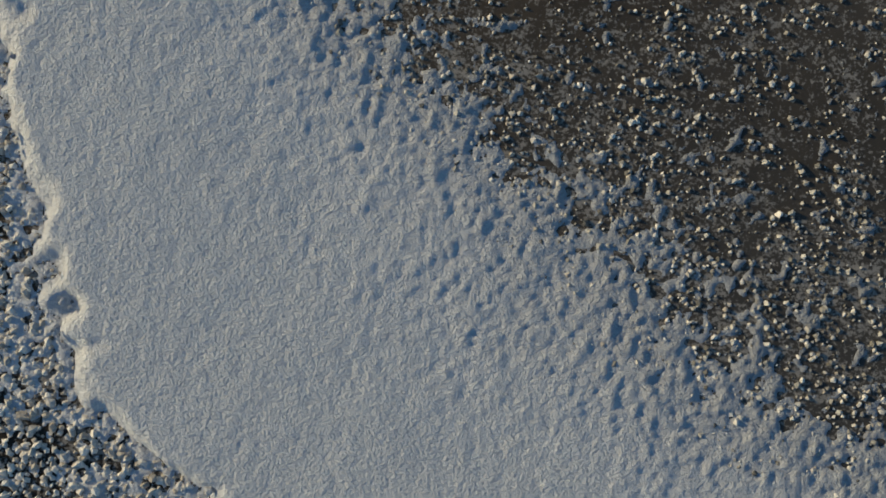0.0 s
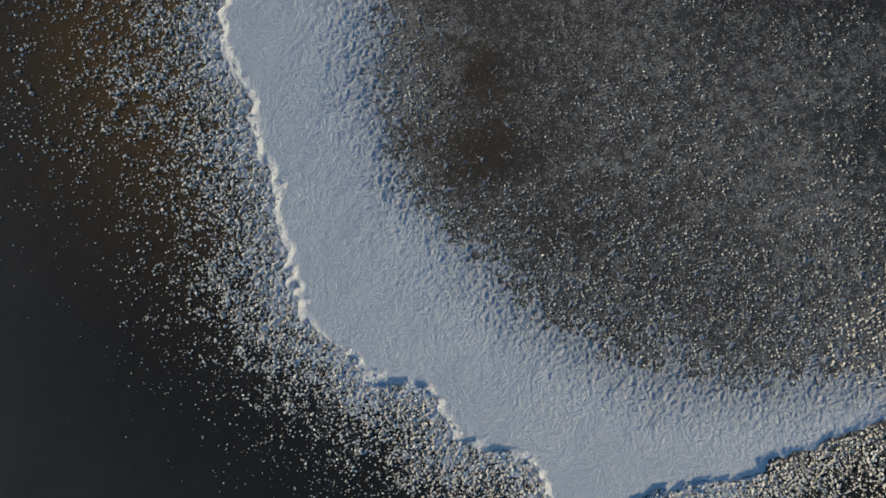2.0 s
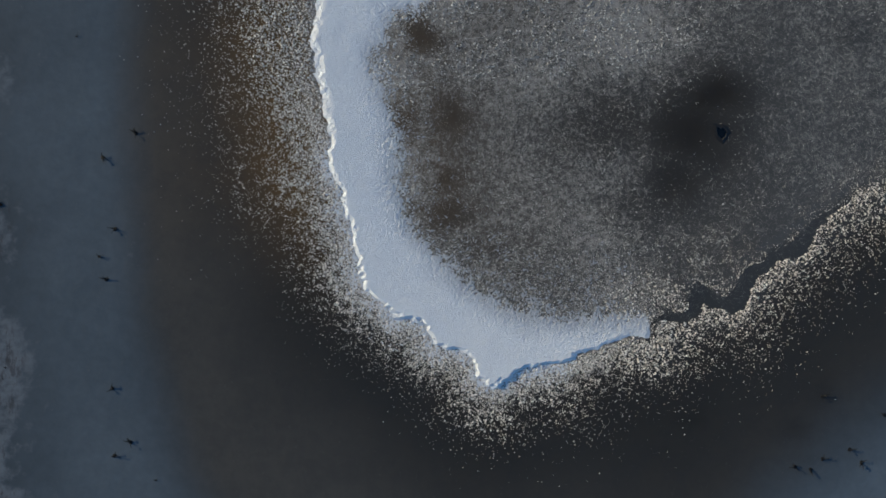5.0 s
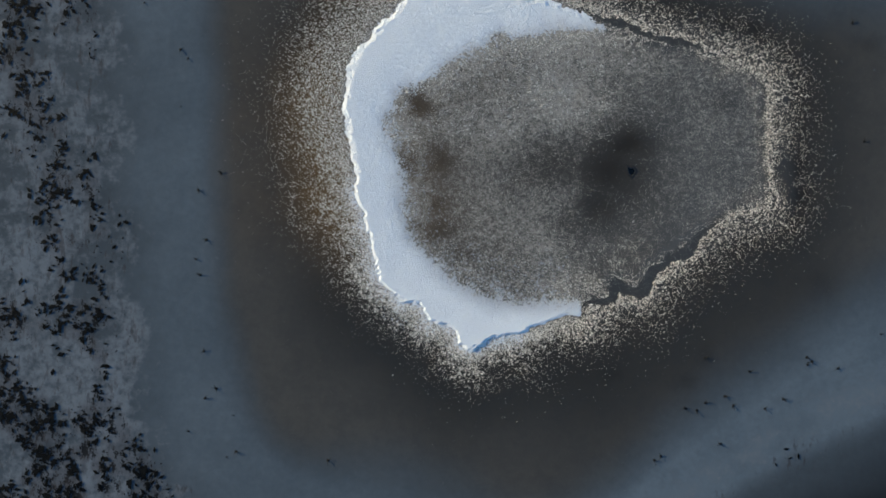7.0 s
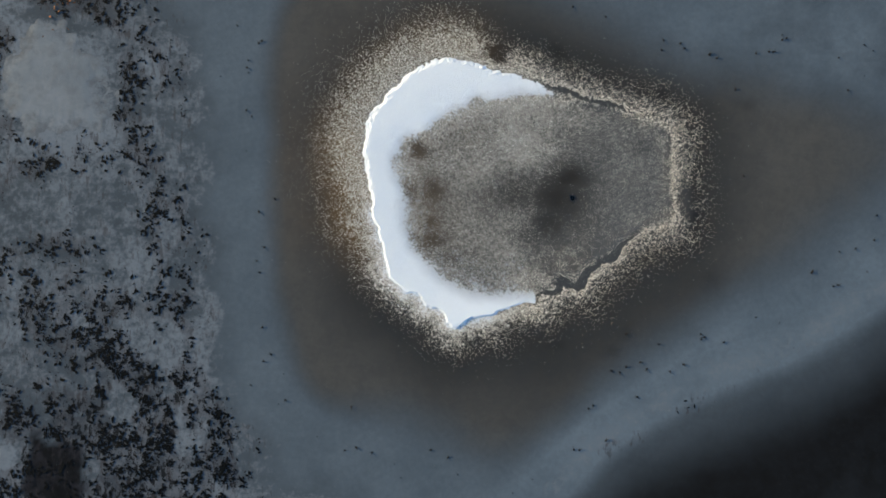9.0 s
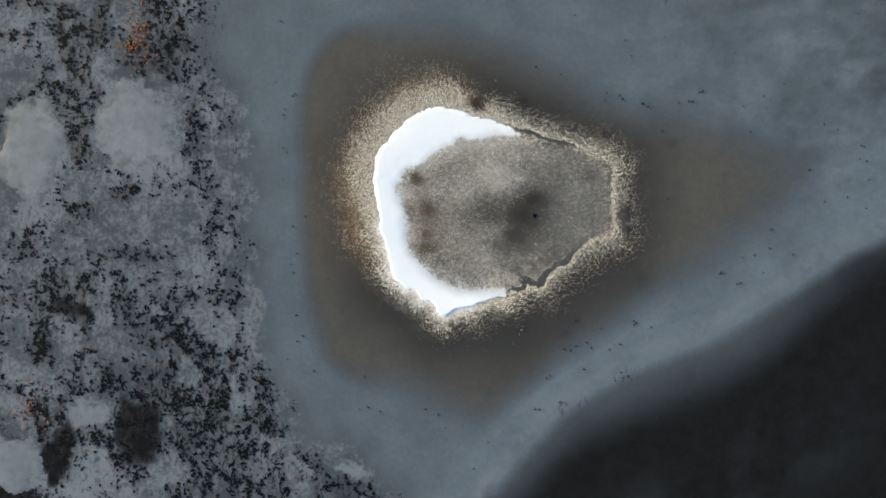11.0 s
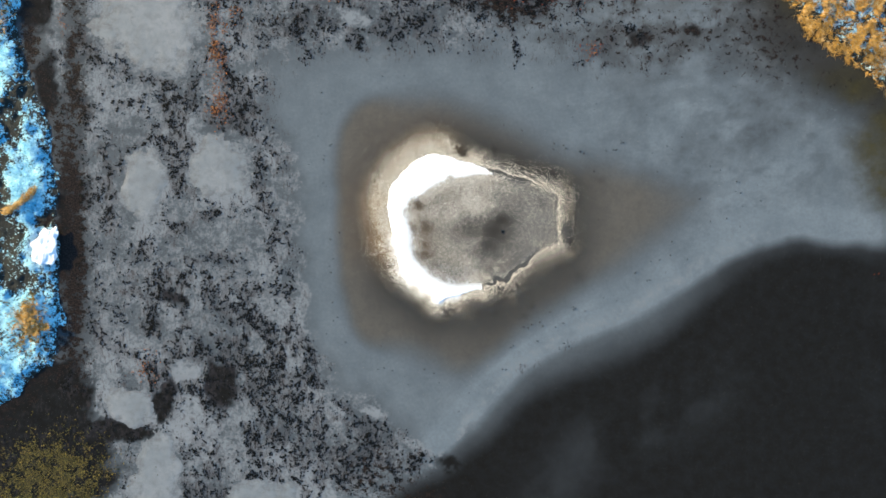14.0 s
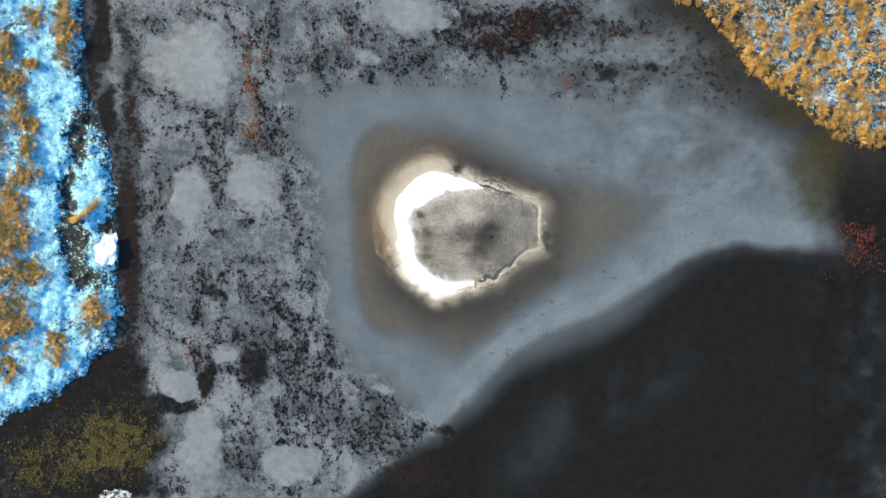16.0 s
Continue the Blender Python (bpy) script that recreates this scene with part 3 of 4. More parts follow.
def sedge_density(x, y):
    """How thick the dead sedge stands in the patchy snow."""
    xw, yw = x + 0.9 * (fbm(x, y, 2.2, 4, 20) - 0.5), y + 0.9 * (fbm(x, y, 2.2, 4, 25) - 0.5)
    threads = 1 - np.abs(2 * fbm(xw * 1.25, yw * 0.8, 1.5, 4, 52) - 1)
    d = 0.07 + (0.34 - 0.20 * np.exp(-((y + 0.6) / 2.4) ** 2)) * ramp(threads, 0.80, 0.97) * ramp(fbm(x, y, 1.8, 3, 58), 0.35, 0.6) + 0.58 * blobs(WEEDS, xw, yw, 0.8) * 1.15 * ramp(fbm(x * 1.3 + y * 0.6, y * 0.6 - x * 0.5, 0.8, 6, 55, 0.65), 0.42, 0.58)
    along, across = 0.70 * x - 0.71 * y, 0.71 * x + 0.70 * y
    belt = np.exp(-((across + 8.1) / 1.9) ** 2) * ramp(along, -6.2, -3.6) * (1 - ramp(along, 4.0, 6.0))
    d = d + 0.44 * belt * ramp(fbm(along * 0.5, across * 1.2, 0.55, 5, 53, 0.65), 0.44, 0.62)
    rings = blobs(PADS, *frayed(x, y), 2.0)
    d = d + 0.30 * np.exp(-((rings - 0.28) / 0.16) ** 2) * ramp(fbm(x, y, 0.9, 4, 66), 0.40, 0.60)
    d = d * ramp(pale_edge(*frayed(x, y)), -0.05, 0.6) * ramp(dark_edge(x, y), 0.0, 0.8) * ramp(bank(x, y), 0.1, 0.7)
    d = d * (1 - 0.97 * ramp(rings, 0.35, 0.75))
    return np.minimum(d, 0.36 + 0.26 * fbm(x, y, 0.8, 3, 59)) * (1 - 0.75 * ramp(x, 5.5, 9.0))


# ---- ground ----
def ground_height(x, y):
    d = bank(x, y)
    rise = ramp(-d, -0.25, 0.9) * 0.19 + ramp(-d, 1.0, 12.0) * 0.5
    lumps = (fbm(x, y, 0.8, 5, 70, 0.6) - 0.5) * 0.24 * ramp(-d, 0.0, 0.8)
    pool = blobs(POOLS, x + 1.1 * (fbm(x, y, 0.5, 4, 75, 0.75) - 0.5), y + 1.1 * (fbm(x, y, 0.5, 4, 78, 0.75) - 0.5), 1.4)
    return -0.06 + rise + lumps - ramp(pool, 0.3, 0.8) * 0.07 - ramp(d, 0.2, 2.5) * 0.7


gx, gy, gz, quads = sheet(
    np.concatenate([[-900, -300, -120, -60, -45, -38], np.arange(-34, -23, 0.7), np.arange(-23, -13, 0.07), np.arange(-13, 9, 0.6), np.arange(9, 22, 0.09), np.arange(22.3, 34, 0.7), [38, 45, 60, 120, 300, 900]]),
    np.concatenate([[-900, -300, -120, -60, -40, -32], np.arange(-28, -14.2, 0.7), np.arange(-14, 14, 0.085), np.arange(14.4, 26, 0.7), [30, 40, 60, 120, 300, 900]]), ground_height)
d_east, d_south = east(gx, gy), south(gx, gy)
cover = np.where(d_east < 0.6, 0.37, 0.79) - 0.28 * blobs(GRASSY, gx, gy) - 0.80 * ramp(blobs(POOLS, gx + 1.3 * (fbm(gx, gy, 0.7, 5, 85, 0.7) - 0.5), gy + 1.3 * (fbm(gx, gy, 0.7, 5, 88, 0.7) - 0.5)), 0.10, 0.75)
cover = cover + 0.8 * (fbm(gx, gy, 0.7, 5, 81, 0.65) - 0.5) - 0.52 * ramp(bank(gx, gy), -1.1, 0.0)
# clean: where the snow colour goes without the painted blue shade
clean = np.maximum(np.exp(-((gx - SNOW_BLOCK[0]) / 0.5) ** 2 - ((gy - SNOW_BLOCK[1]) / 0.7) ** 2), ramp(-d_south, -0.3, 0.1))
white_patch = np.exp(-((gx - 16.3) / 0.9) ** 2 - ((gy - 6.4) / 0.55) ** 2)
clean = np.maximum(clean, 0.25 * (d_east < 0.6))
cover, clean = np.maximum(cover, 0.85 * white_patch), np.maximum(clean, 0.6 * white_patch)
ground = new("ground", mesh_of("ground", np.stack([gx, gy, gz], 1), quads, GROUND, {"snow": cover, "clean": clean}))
tagged(ground, "low pond banks with snow coloured blue for shade, over dark soil", "ground", kind="structure")

# ---- ice ----
ix, iy, iz, quads = sheet(
    np.concatenate([np.arange(-34, -20.6, 0.8), np.arange(-20.5, 20.6, 0.075), np.arange(21.3, 34, 0.8)]),
    np.concatenate([np.arange(-28, -12.2, 0.8), np.arange(-12.0, 12.1, 0.075), np.arange(12.8, 24, 0.8)]), lambda x, y: np.zeros(x.shape))
wx, wy = ix + 0.9 * (fbm(ix, iy, 2.2, 4, 20) - 0.5), iy + 0.9 * (fbm(ix, iy, 2.2, 4, 25) - 0.5)
d_crust, d_pale, d_dark, d_bank = crust(ix, iy), pale_edge(*frayed(ix, iy)), dark_edge(ix, iy), bank(ix, iy)
in_near = (ix > NEAR[0]) & (ix < NEAR[1]) & (iy > NEAR[2]) & (iy < NEAR[3])
d_crust = np.where(in_near, d_crust, 9.0)
d_dark = d_dark + 0.5 * (fbm(ix, iy, 2.6, 4, 29) - 0.5) + 0.32 * ramp(ix, 8.5, 12.0)
soft_dark = 0.35 + 1.6 * np.exp(-((ix - 6.0) / 4.6) ** 2) + 0.8 * ramp(ix, 14.0, 17.0)
crisp = 0.42 + 0.38 * ramp(ix, 7.0, 11.0)
dark = crisp * (1 - ramp(d_dark, 0.05, 0.52)) + (1 - crisp) * (1 - ramp(d_dark, -soft_dark * 0.78, 0.40))
deep = ramp(blobs(DEEP, *frayed(ix, iy)) + 0.55 * (fbm(ix, iy, 0.5, 5, 46, 0.65) - 0.5), 0.36, 0.66)
shore_east = 1 - ramp(east(wx, wy) + 0.8 * (fbm(ix, iy, 1.6, 4, 45) - 0.5), 0.3, 2.7)
bay = ramp(blobs([(18.9, 2.0, 2.1, 3.1, 1.0)], wx, wy) + 0.30 * (fbm(ix, iy, 0.9, 5, 48, 0.6) - 0.5), 0.08, 0.60)
dark = np.maximum(np.maximum(dark, 0.99 * bay), np.maximum(np.clip(1.25 * deep, 0, 1), 0.93 * shore_east))
tan = 1 - ramp(tan_edge(ix, iy) + 0.25 * (fbm(ix, iy, 1.2, 3, 28) - 0.5), -1.2 + 0.85 * ramp(-ix, 1.5, 3.5) + 0.40 * ramp(-iy, -0.5, 1.5) * ramp(ix, -1.0, 1.0), 0.45 - 0.1 * ramp(-ix, 1.5, 3.5))
tip = ramp(ix, 6.5, 10.5)
tan = tan * (1 - 0.70 * tip)
smooth_ice = 1 - ramp(d_pale, -0.45, 0.45 + 1.2 * ramp(iy, 3.0, 5.0))
spots, melt = np.clip(1.1 * blobs(SPOTS, *footmarks(ix, iy)), 0, 1), np.clip(1.1 * blobs(MELT, *footmarks(ix, iy)), 0, 1)
mist = np.exp(-((ix - 10.5) / 5.5) ** 2 - ((iy - 3.6) / 4.0) ** 2)
lip = np.exp(-((d_dark - 0.72) / np.where(d_dark > 0.72, 0.60, 0.28)) ** 2) * (0.65 + 0.6 * fbm(ix, iy, 1.2, 4, 37))
frost = (0.80 - 0.74 * tan + 0.62 * lip) * (1 - 0.98 * dark) * (0.62 + 0.38 * np.maximum(smooth_ice, ramp(ix, 0.0, 2.0)))
frost = frost + 0.10 * ramp(-d_crust, -0.05, 0.15) * (1 - melt) * (0.5 + 0.6 * ramp(ix, 1.6, 3.0))
frost = frost * (1 - 0.5 * spots * (tan > 0.3)) * (1 + 1.5 * mist * (fbm(ix, iy, 2.4, 6, 36, 0.62) - 0.55) * (1 - tan))
close = np.exp(-(np.maximum(d_crust - 0.45, 0) / (1.05 + 0.7 * ramp(-iy, 0.8, 2.0) * ramp(ix, -0.5, 1.0))) ** 2) * (d_crust > 0)
tan = tan * (1 - 0.72 * close) * (1 - 0.7 * spots) * (1 - 0.85 * melt)
broken = ramp(ix, 0.8, 1.3) * (1 - ramp(d_crust, 0.25, 0.55)) * (d_crust > -0.1)
frost, tan = frost + 0.12 * broken, np.maximum(tan, 0.45 * broken)
patchy = (1 - smooth_ice) * (1 - dark) * ramp(d_bank, 0.2, 1.2)
patchy = patchy * (1 - ramp(ix, -0.3, 1.2) * ramp(-iy, -2.0, 0.0))
pads = blobs(PADS, *frayed(ix, iy), 1.3)
snow = np.clip(patchy * (0.12 + 0.75 * fbm(ix, iy, 1.1, 5, 33, 0.6)), 0, 1)
snow = np.maximum(snow, pads * 0.80) + 0.30 * mist * (1 - tan) * ramp(fbm(ix, iy, 1.8, 6, 35, 0.65), 0.40, 0.70)
snow = snow + 0.40 * np.exp(-((d_dark - 0.75) / 0.36) ** 2) * ramp(ix, -0.6, 0.6) * (1 - ramp(ix, 11.0, 13.0))
mottle = ramp(fbm(ix, iy, 1.1, 6, 38, 0.65), 0.42, 0.66)
frost = frost + 0.17 * ramp(ix, 14.5, 18.0) * ramp(-iy, 0.0, 2.0) * mottle + 0.75 * blobs(EAST_PATCHES, *frayed(ix, iy), 1.2) * (0.45 + 0.8 * mottle)
frost = frost + 0.10 * np.exp(-((d_dark + 3.4) / 0.9) ** 2) * ramp(ix, 1.0, 4.0) * (1 - ramp(ix, 8.0, 12.0)) * ramp(fbm(ix, iy, 2.0, 5, 39), 0.3, 0.6)
weed = sedge_density(ix, iy)
olive = ramp(blobs(OLIVE, wx, wy) + 0.3 * (fbm(ix, iy, 0.7, 5, 49, 0.65) - 0.5), 0.10, 0.95)
haze = blobs(MOTTLED, *frayed(ix, iy), 1.5)
ridges = 1 - np.abs(2 * fbm(wx * 0.8 + wy * 0.5, 1.3 * wy - 0.4 * wx, 1.0, 6, 32, 0.62) - 1)
cloud = ramp(fbm(ix * 0.9 + iy * 0.4, iy - 0.3 * ix, 1.1, 6, 34, 0.68), 0.36, 0.66)
snow = snow * (1 - haze * (1 - 0.35 * cloud))
frost = frost * (1 - haze * (0.62 - 0.62 * cloud)) * (1 + np.maximum(haze, 0.7 * mist) * (1 - tan) * (0.45 * ramp(ridges, 0.55, 0.95) - 0.20))
tan = np.maximum(tan, np.maximum(0.55 * haze, 0.22 * shore_east) * (0.5 + 0.5 * cloud) * (1 - deep))
dust = np.where(in_near, np.where(d_crust < 0, 0.52 + 0.28 * fbm(ix, iy, 0.6, 3, 67) + 0.22 * blobs(PALE_FROST, *footmarks(ix, iy)) - 0.18 * ramp(ix, 0.5, 1.9) - 0.16 * np.exp(-((ix + 1.1) / 0.6) ** 2 - ((iy - 0.1) / 1.3) ** 2), 0.66 * np.exp(-(d_crust / 0.36) ** 2)), 0.0)
dust = dust + np.where(d_crust < 0, 0.10 * ramp(iy, -0.8, 0.6) - 0.10 * ramp(-iy, 0.6, 1.2) + 0.22 * ramp(inner(ix, iy), -0.6, 0.0) * (1 - ramp(ix, 0.8, 2.0)) * (1 - 0.8 * np.exp(-((ix + 1.0) / 0.7) ** 2 - ((iy + 1.2) / 0.5) ** 2)), 0) * in_near
amber = np.where(d_crust > 0, np.maximum(np.exp(-(np.maximum(d_crust - 0.25, 0) / 0.72) ** 2), 0.22 * np.exp(-(d_crust / 2.2) ** 2)), 0.62 * np.exp(-(d_crust / 1.5) ** 2)) * (1 - 0.5 * ramp(iy, 1.2, 2.4)) * ramp(-ix, -0.8, 0.8) * (0.15 * ramp(iy, -2.2, -1.2) + 0.85 * ramp(iy, -1.6, -0.2)) * in_near
amber = np.maximum(amber, np.maximum(0.12 * spots, 0.06 * melt) * (d_crust < 0))
olive = np.clip(olive * (0.7 + 0.6 * cloud), 0, 1)
frost, snow, tan = frost * (1 - 0.86 * olive), snow * (1 - olive), tan * (1 - olive)
dust = dust * (1 - spots) * (1 - melt) * (1 - 0.5 * broken)
dirt = 0.42 * haze * (1 - 0.7 * cloud) + 0.12 * shore_east + 1.10 * blobs(MURK, *frayed(ix, iy)) * (0.55 + 0.8 * fbm(ix, iy, 0.9, 5, 57)) + ramp(-west(ix, iy), -0.9, -0.2) * 0.45
frost = frost * (1 - 0.75 * ramp(ix, 14.5, 16.5) * ramp(-iy, -1.0, 0.6)) * (1 - 0.9 * bay)
dirt = np.clip(np.maximum(dirt, 1.2 * blobs(POOLS, ix, iy)), 0, 1)
snow, frost = snow * (1 - dirt * 0.85) * (1 - 0.95 * dark), np.clip(frost * (1 - dirt * 0.8), 0, 1)
ice = new("ice", mesh_of("ice", np.stack([ix, iy, iz], 1), quads, ICE, {"frost": frost, "tan": tan, "snow": snow, "weed": weed, "dirt": dirt, "dust": dust, "amber": amber, "silt": 0.92 * olive * (1 - deep) * (1 - 0.9 * bay)}))
tagged(ice, "frozen pond, grey frosted ice with tan and black clear areas", "ice", kind="structure")

# ---- pale ice patches among the weeds ----
def ice_patch(cx, cy, rx, ry):
    """A thin slab that thins out to a frayed rim."""
    xs, ys = np.arange(cx - 1.5 * rx, cx + 1.5 * rx, 0.05), np.arange(cy - 1.5 * ry, cy + 1.5 * ry, 0.05)
    gx, gy = np.meshgrid(xs, ys)
    fx, fy = frayed(gx, gy)
    r = np.hypot((fx - cx) / rx, (fy - cy) / ry) - 0.75 * (fbm(gx, gy, 0.35, 5, 181, 0.7) - 0.5)
    gz = 0.013 * (1 - ramp(r, 0.45, 1.05)) - 0.004 + 0.003 * (fbm(gx, gy, 0.6, 4, 183) - 0.5)
    keep = gz[:-1, :-1] > -0.002
    i = np.arange(gx.size).reshape(gx.shape)
    used, quads = np.unique(np.stack([i[:-1, :-1], i[:-1, 1:], i[1:, 1:], i[1:, :-1]], -1)[keep], return_inverse=True)
    me = mesh_of("ice_patch", np.stack([gx.ravel(), gy.ravel(), gz.ravel()], 1)[used], quads.reshape(-1, 4), PATCH, {"rim": r.ravel()[used]})
    return tagged(new("ice_patch", me), "smooth pale grey ice patch clear of weeds", "ice", "pale patches in the weedy ice")


for pad in PADS[:7]:
    ice_patch(*pad[:4])

# ---- snow crescent ----
STEP = 0.0047
xs, ys = np.arange(-3.0, 3.2, STEP), np.arange(-2.8, 3.5, STEP)
gx, gy = np.meshgrid(xs, ys)
edge = crust(gx, gy) + ragged(gx, gy) - 0.02
depth_in = inner(gx, gy) + (0.16 + 0.20 * ramp(gy, 0.3, 1.3)) * (fbm(gx, gy, 0.3, 4, 91) - 0.5)
step = ramp(-edge / (0.066 + 0.08 * ramp(gy, -0.2, 1.2)), 0.0, 1.0)
p = ramp(depth_in, -0.46, 0.78) * np.where(gy > 0, 1 - ramp(gx, 1.1, 2.1), 1 - ramp(gx, 0.85, 1.5))
lumps = 1.1 * mounds(gx + 0.012 * fbm(gx, gy, 0.015, 2, 92), gy + 0.012 * fbm(gx, gy, 0.015, 2, 96), 0.0150, 93) + 1.6 * (fbm(gx, gy, 0.017, 2, 94, 0.6) - 0.5) - 0.75
drift = fbm((0.8 * gx + 0.6 * gy) * 0.55, gy * 0.8 - gx * 0.6, 0.075, 2, 97) - 0.5
swell = fbm(gx, gy, 0.45, 3, 95) - 0.5
by_snow = (1 - ramp(gx, 0.5, 1.3)) * (1 - 0.7 * ramp(gy, 0.2, 1.4)) * (1 - 0.5 * np.exp(-((gx + 1.1) / 0.45) ** 2 - ((gy - 0.1) / 1.2) ** 2))
tatters = 1.0 * (fbm(gx, gy, 0.013, 2, 98, 0.7) - 0.5) + 0.7 * (fbm(gx, gy, 0.05, 3, 99, 0.7) - 0.5)
under = (0.0046 + 0.0060 * ramp(-depth_in, 0.45, 1.05) + 0.0065 * (1 - by_snow)) * (1 - p) ** 1.5
gz = step * (0.024 * p ** 1.4 + 0.008 * p * np.exp(np.minimum(crust(gx, gy), 0) / 0.38) - under + (0.0012 + 0.0012 * (1 - p) ** 2) * lumps + 0.021 * (1 - p) ** 2.2 * tatters + 0.0020 * drift + 0.006 * swell * p) - 0.004 * (1 - step)
fade = ramp(gx, -3.3, -2.9) * (1 - ramp(gx, 0.0, 0.4)) * ramp(gy, -2.8, -2.4) * (1 - ramp(gy, -0.1, 0.3))
apron = np.exp(-(np.maximum(edge, 0) / 0.15) ** 1.3) * fade
skirt = 0.0055 * (lumps + 1.0 * apron - 0.80 + 0.5 * (fbm(gx, gy, 0.06, 2, 101) - 0.5))
outside = (edge > -0.012) & (apron > 0.06)
gz = np.where(outside, np.maximum(gz, skirt), gz)
keep = ((step[:-1, :-1] > 0.01) | outside[:-1, :-1]) & (depth_in[:-1, :-1] > -1.05) & (np.maximum(gz[:-1, :-1], gz[1:, 1:]) > 0.0)
i = np.arange(gx.size).reshape(gx.shape)
quads = np.stack([i[:-1, :-1], i[:-1, 1:], i[1:, 1:], i[1:, :-1]], -1)[keep]
used, quads = np.unique(quads, return_inverse=True)
verts = np.stack([gx.ravel(), gy.ravel(), gz.ravel()], 1)[used]
crescent = new("snow_crescent", mesh_of("snow_crescent", verts, quads.reshape(-1, 4), SNOW, {"thin": (1 - p).ravel()[used]}))
tagged(crescent, "white wind-packed snow crescent with a ragged edge on the ice", "snow")

# ---- frost grains ----
rng = np.random.RandomState(7)


def jittered(bounds, cell):
    """Places on a shaken grid."""
    gx, gy = np.meshgrid(np.arange(bounds[0], bounds[1], cell), np.arange(bounds[2], bounds[3], cell))
    return (gx + (rng.rand(*gx.shape) - 0.5) * cell * 1.3).ravel(), (gy + (rng.rand(*gy.shape) - 0.5) * cell * 1.3).ravel()


CLOSE = (-3.3, 0.6, -2.7, 0.6)


def in_close(x, y):
    """Within the loosely bounded part that is strewn more finely."""
    qx, qy = x + 0.7 * (fbm(x, y, 0.25, 3, 114) - 0.5), y + 0.7 * (fbm(x, y, 0.25, 3, 116) - 0.5)
    return (qx >= CLOSE[0]) & (qx <= CLOSE[1]) & (qy >= CLOSE[2]) & (qy <= CLOSE[3])


px, py = jittered(NEAR, 0.0108)
far_off = ~in_close(px, py)
cx, cy = jittered((CLOSE[0] - 0.3, CLOSE[1] + 0.3, CLOSE[2] - 0.3, CLOSE[3] + 0.3), 0.0084)
near_by = in_close(cx, cy)
fine_grain = np.concatenate([np.zeros(far_off.sum(), bool), np.ones(near_by.sum(), bool)])
px, py = np.concatenate([px[far_off], cx[near_by]]), np.concatenate([py[far_off], cy[near_by]])
d = crust(px, py) + ragged(px, py) - 0.02
d_in = inner(px, py) + 0.16 * (fbm(px, py, 0.3, 4, 91) - 0.5)
gap = 0.24 * ramp(px, 0.9, 1.5) * (1 - ramp(px, 2.5, 3.2)) * (0.35 + 1.0 * fbm(px, py, 0.4, 2, 111)) * np.where(py > 0.5, 0.50 * ramp(fbm(px, py, 0.6, 2, 112), 0.30, 0.48), 1.0)
s = np.maximum(d - gap, 0)
clumps, tufts = fbm(px, py, 0.027, 3, 113, 0.6), fbm(px, py, 0.075, 3, 118, 0.6)
broad = fbm(px, py, 0.7, 3, 117)
north_west, tail = ramp(-px, -0.3, 1.0) * ramp(py, -2.0, -0.3), ramp(px, 2.0, 3.6)
right_side = ramp(px, 0.7, 2.4)
reach = (0.40 + 0.26 * broad + 0.34 * north_west + 0.14 * tail) * np.where(fine_grain, 0.74, 0.94)
outside = np.where(d > gap, (np.where(fine_grain, 1.15, 1.30) - 0.60 * ramp(px, 0.4, 1.8)) * np.exp(-(s / (1.0 * reach)) ** 2.1) + 0.9 * np.exp(-(s / 0.09) ** 2) * (1 - 0.6 * ramp(px, 0.9, 1.8)), 0.0)
outside = outside * np.clip(0.34 + 1.0 * ramp(clumps, 0.34, 0.66) + 0.9 * np.maximum(outside - 0.6, 0), 0, 1.4)
melt_in = np.clip(1.2 * blobs(MELT, *footmarks(px, py)), 0, 1)
pale = blobs(PALE_FROST, *footmarks(px, py))
band = ramp(d_in, -0.62 - 0.25 * ramp(px, -0.8, 0.3) * (py < 0), -0.02)
inside = (0.52 + 0.36 * ramp(broad, 0.35, 0.75) + 0.55 * pale) * (1 - 0.78 * right_side) * (1 - melt_in) + 0.75 * band * (1 - right_side)
inside = inside * (0.30 + 0.9 * ramp(clumps, 0.36, 0.62)) + (0.55 * np.exp(-(np.minimum(d, 0) / 0.045) ** 2) + 0.55 * tail * np.exp(-(np.minimum(d, 0) / 0.22) ** 2)) * right_side
inside = np.where(d < 0, inside, 0.0) * (1 - 0.42 * np.exp(-((px + 1.15) / 0.5) ** 2 - ((py - 0.1) / 1.3) ** 2))
dens = np.maximum(outside, inside) * np.where(fine_grain, 0.60 + 0.70 * ramp(tufts, 0.36, 0.62), np.where(d > 0, 0.88 + 0.2 * ramp(tufts, 0.36, 0.62), 0.50 + 1.0 * ramp(fbm(px, py, 0.17, 4, 119, 0.65), 0.38, 0.62)))
dens = dens * (1 - np.clip(1.35 * blobs(SPOTS, *footmarks(px, py)), 0, 0.92))
chosen = rng.rand(px.size) < np.clip(dens, 0, 0.98) * np.where(fine_grain, np.where(d > 0, 0.60, 0.50), 0.56)
chosen &= ~((d < -0.02) & (d_in > 0.12) & (right_side < 0.2))
px, py, d, band, dens, fine_grain = px[chosen], py[chosen], d[chosen], band[chosen], np.clip(dens[chosen], 0, 1), fine_grain[chosen]


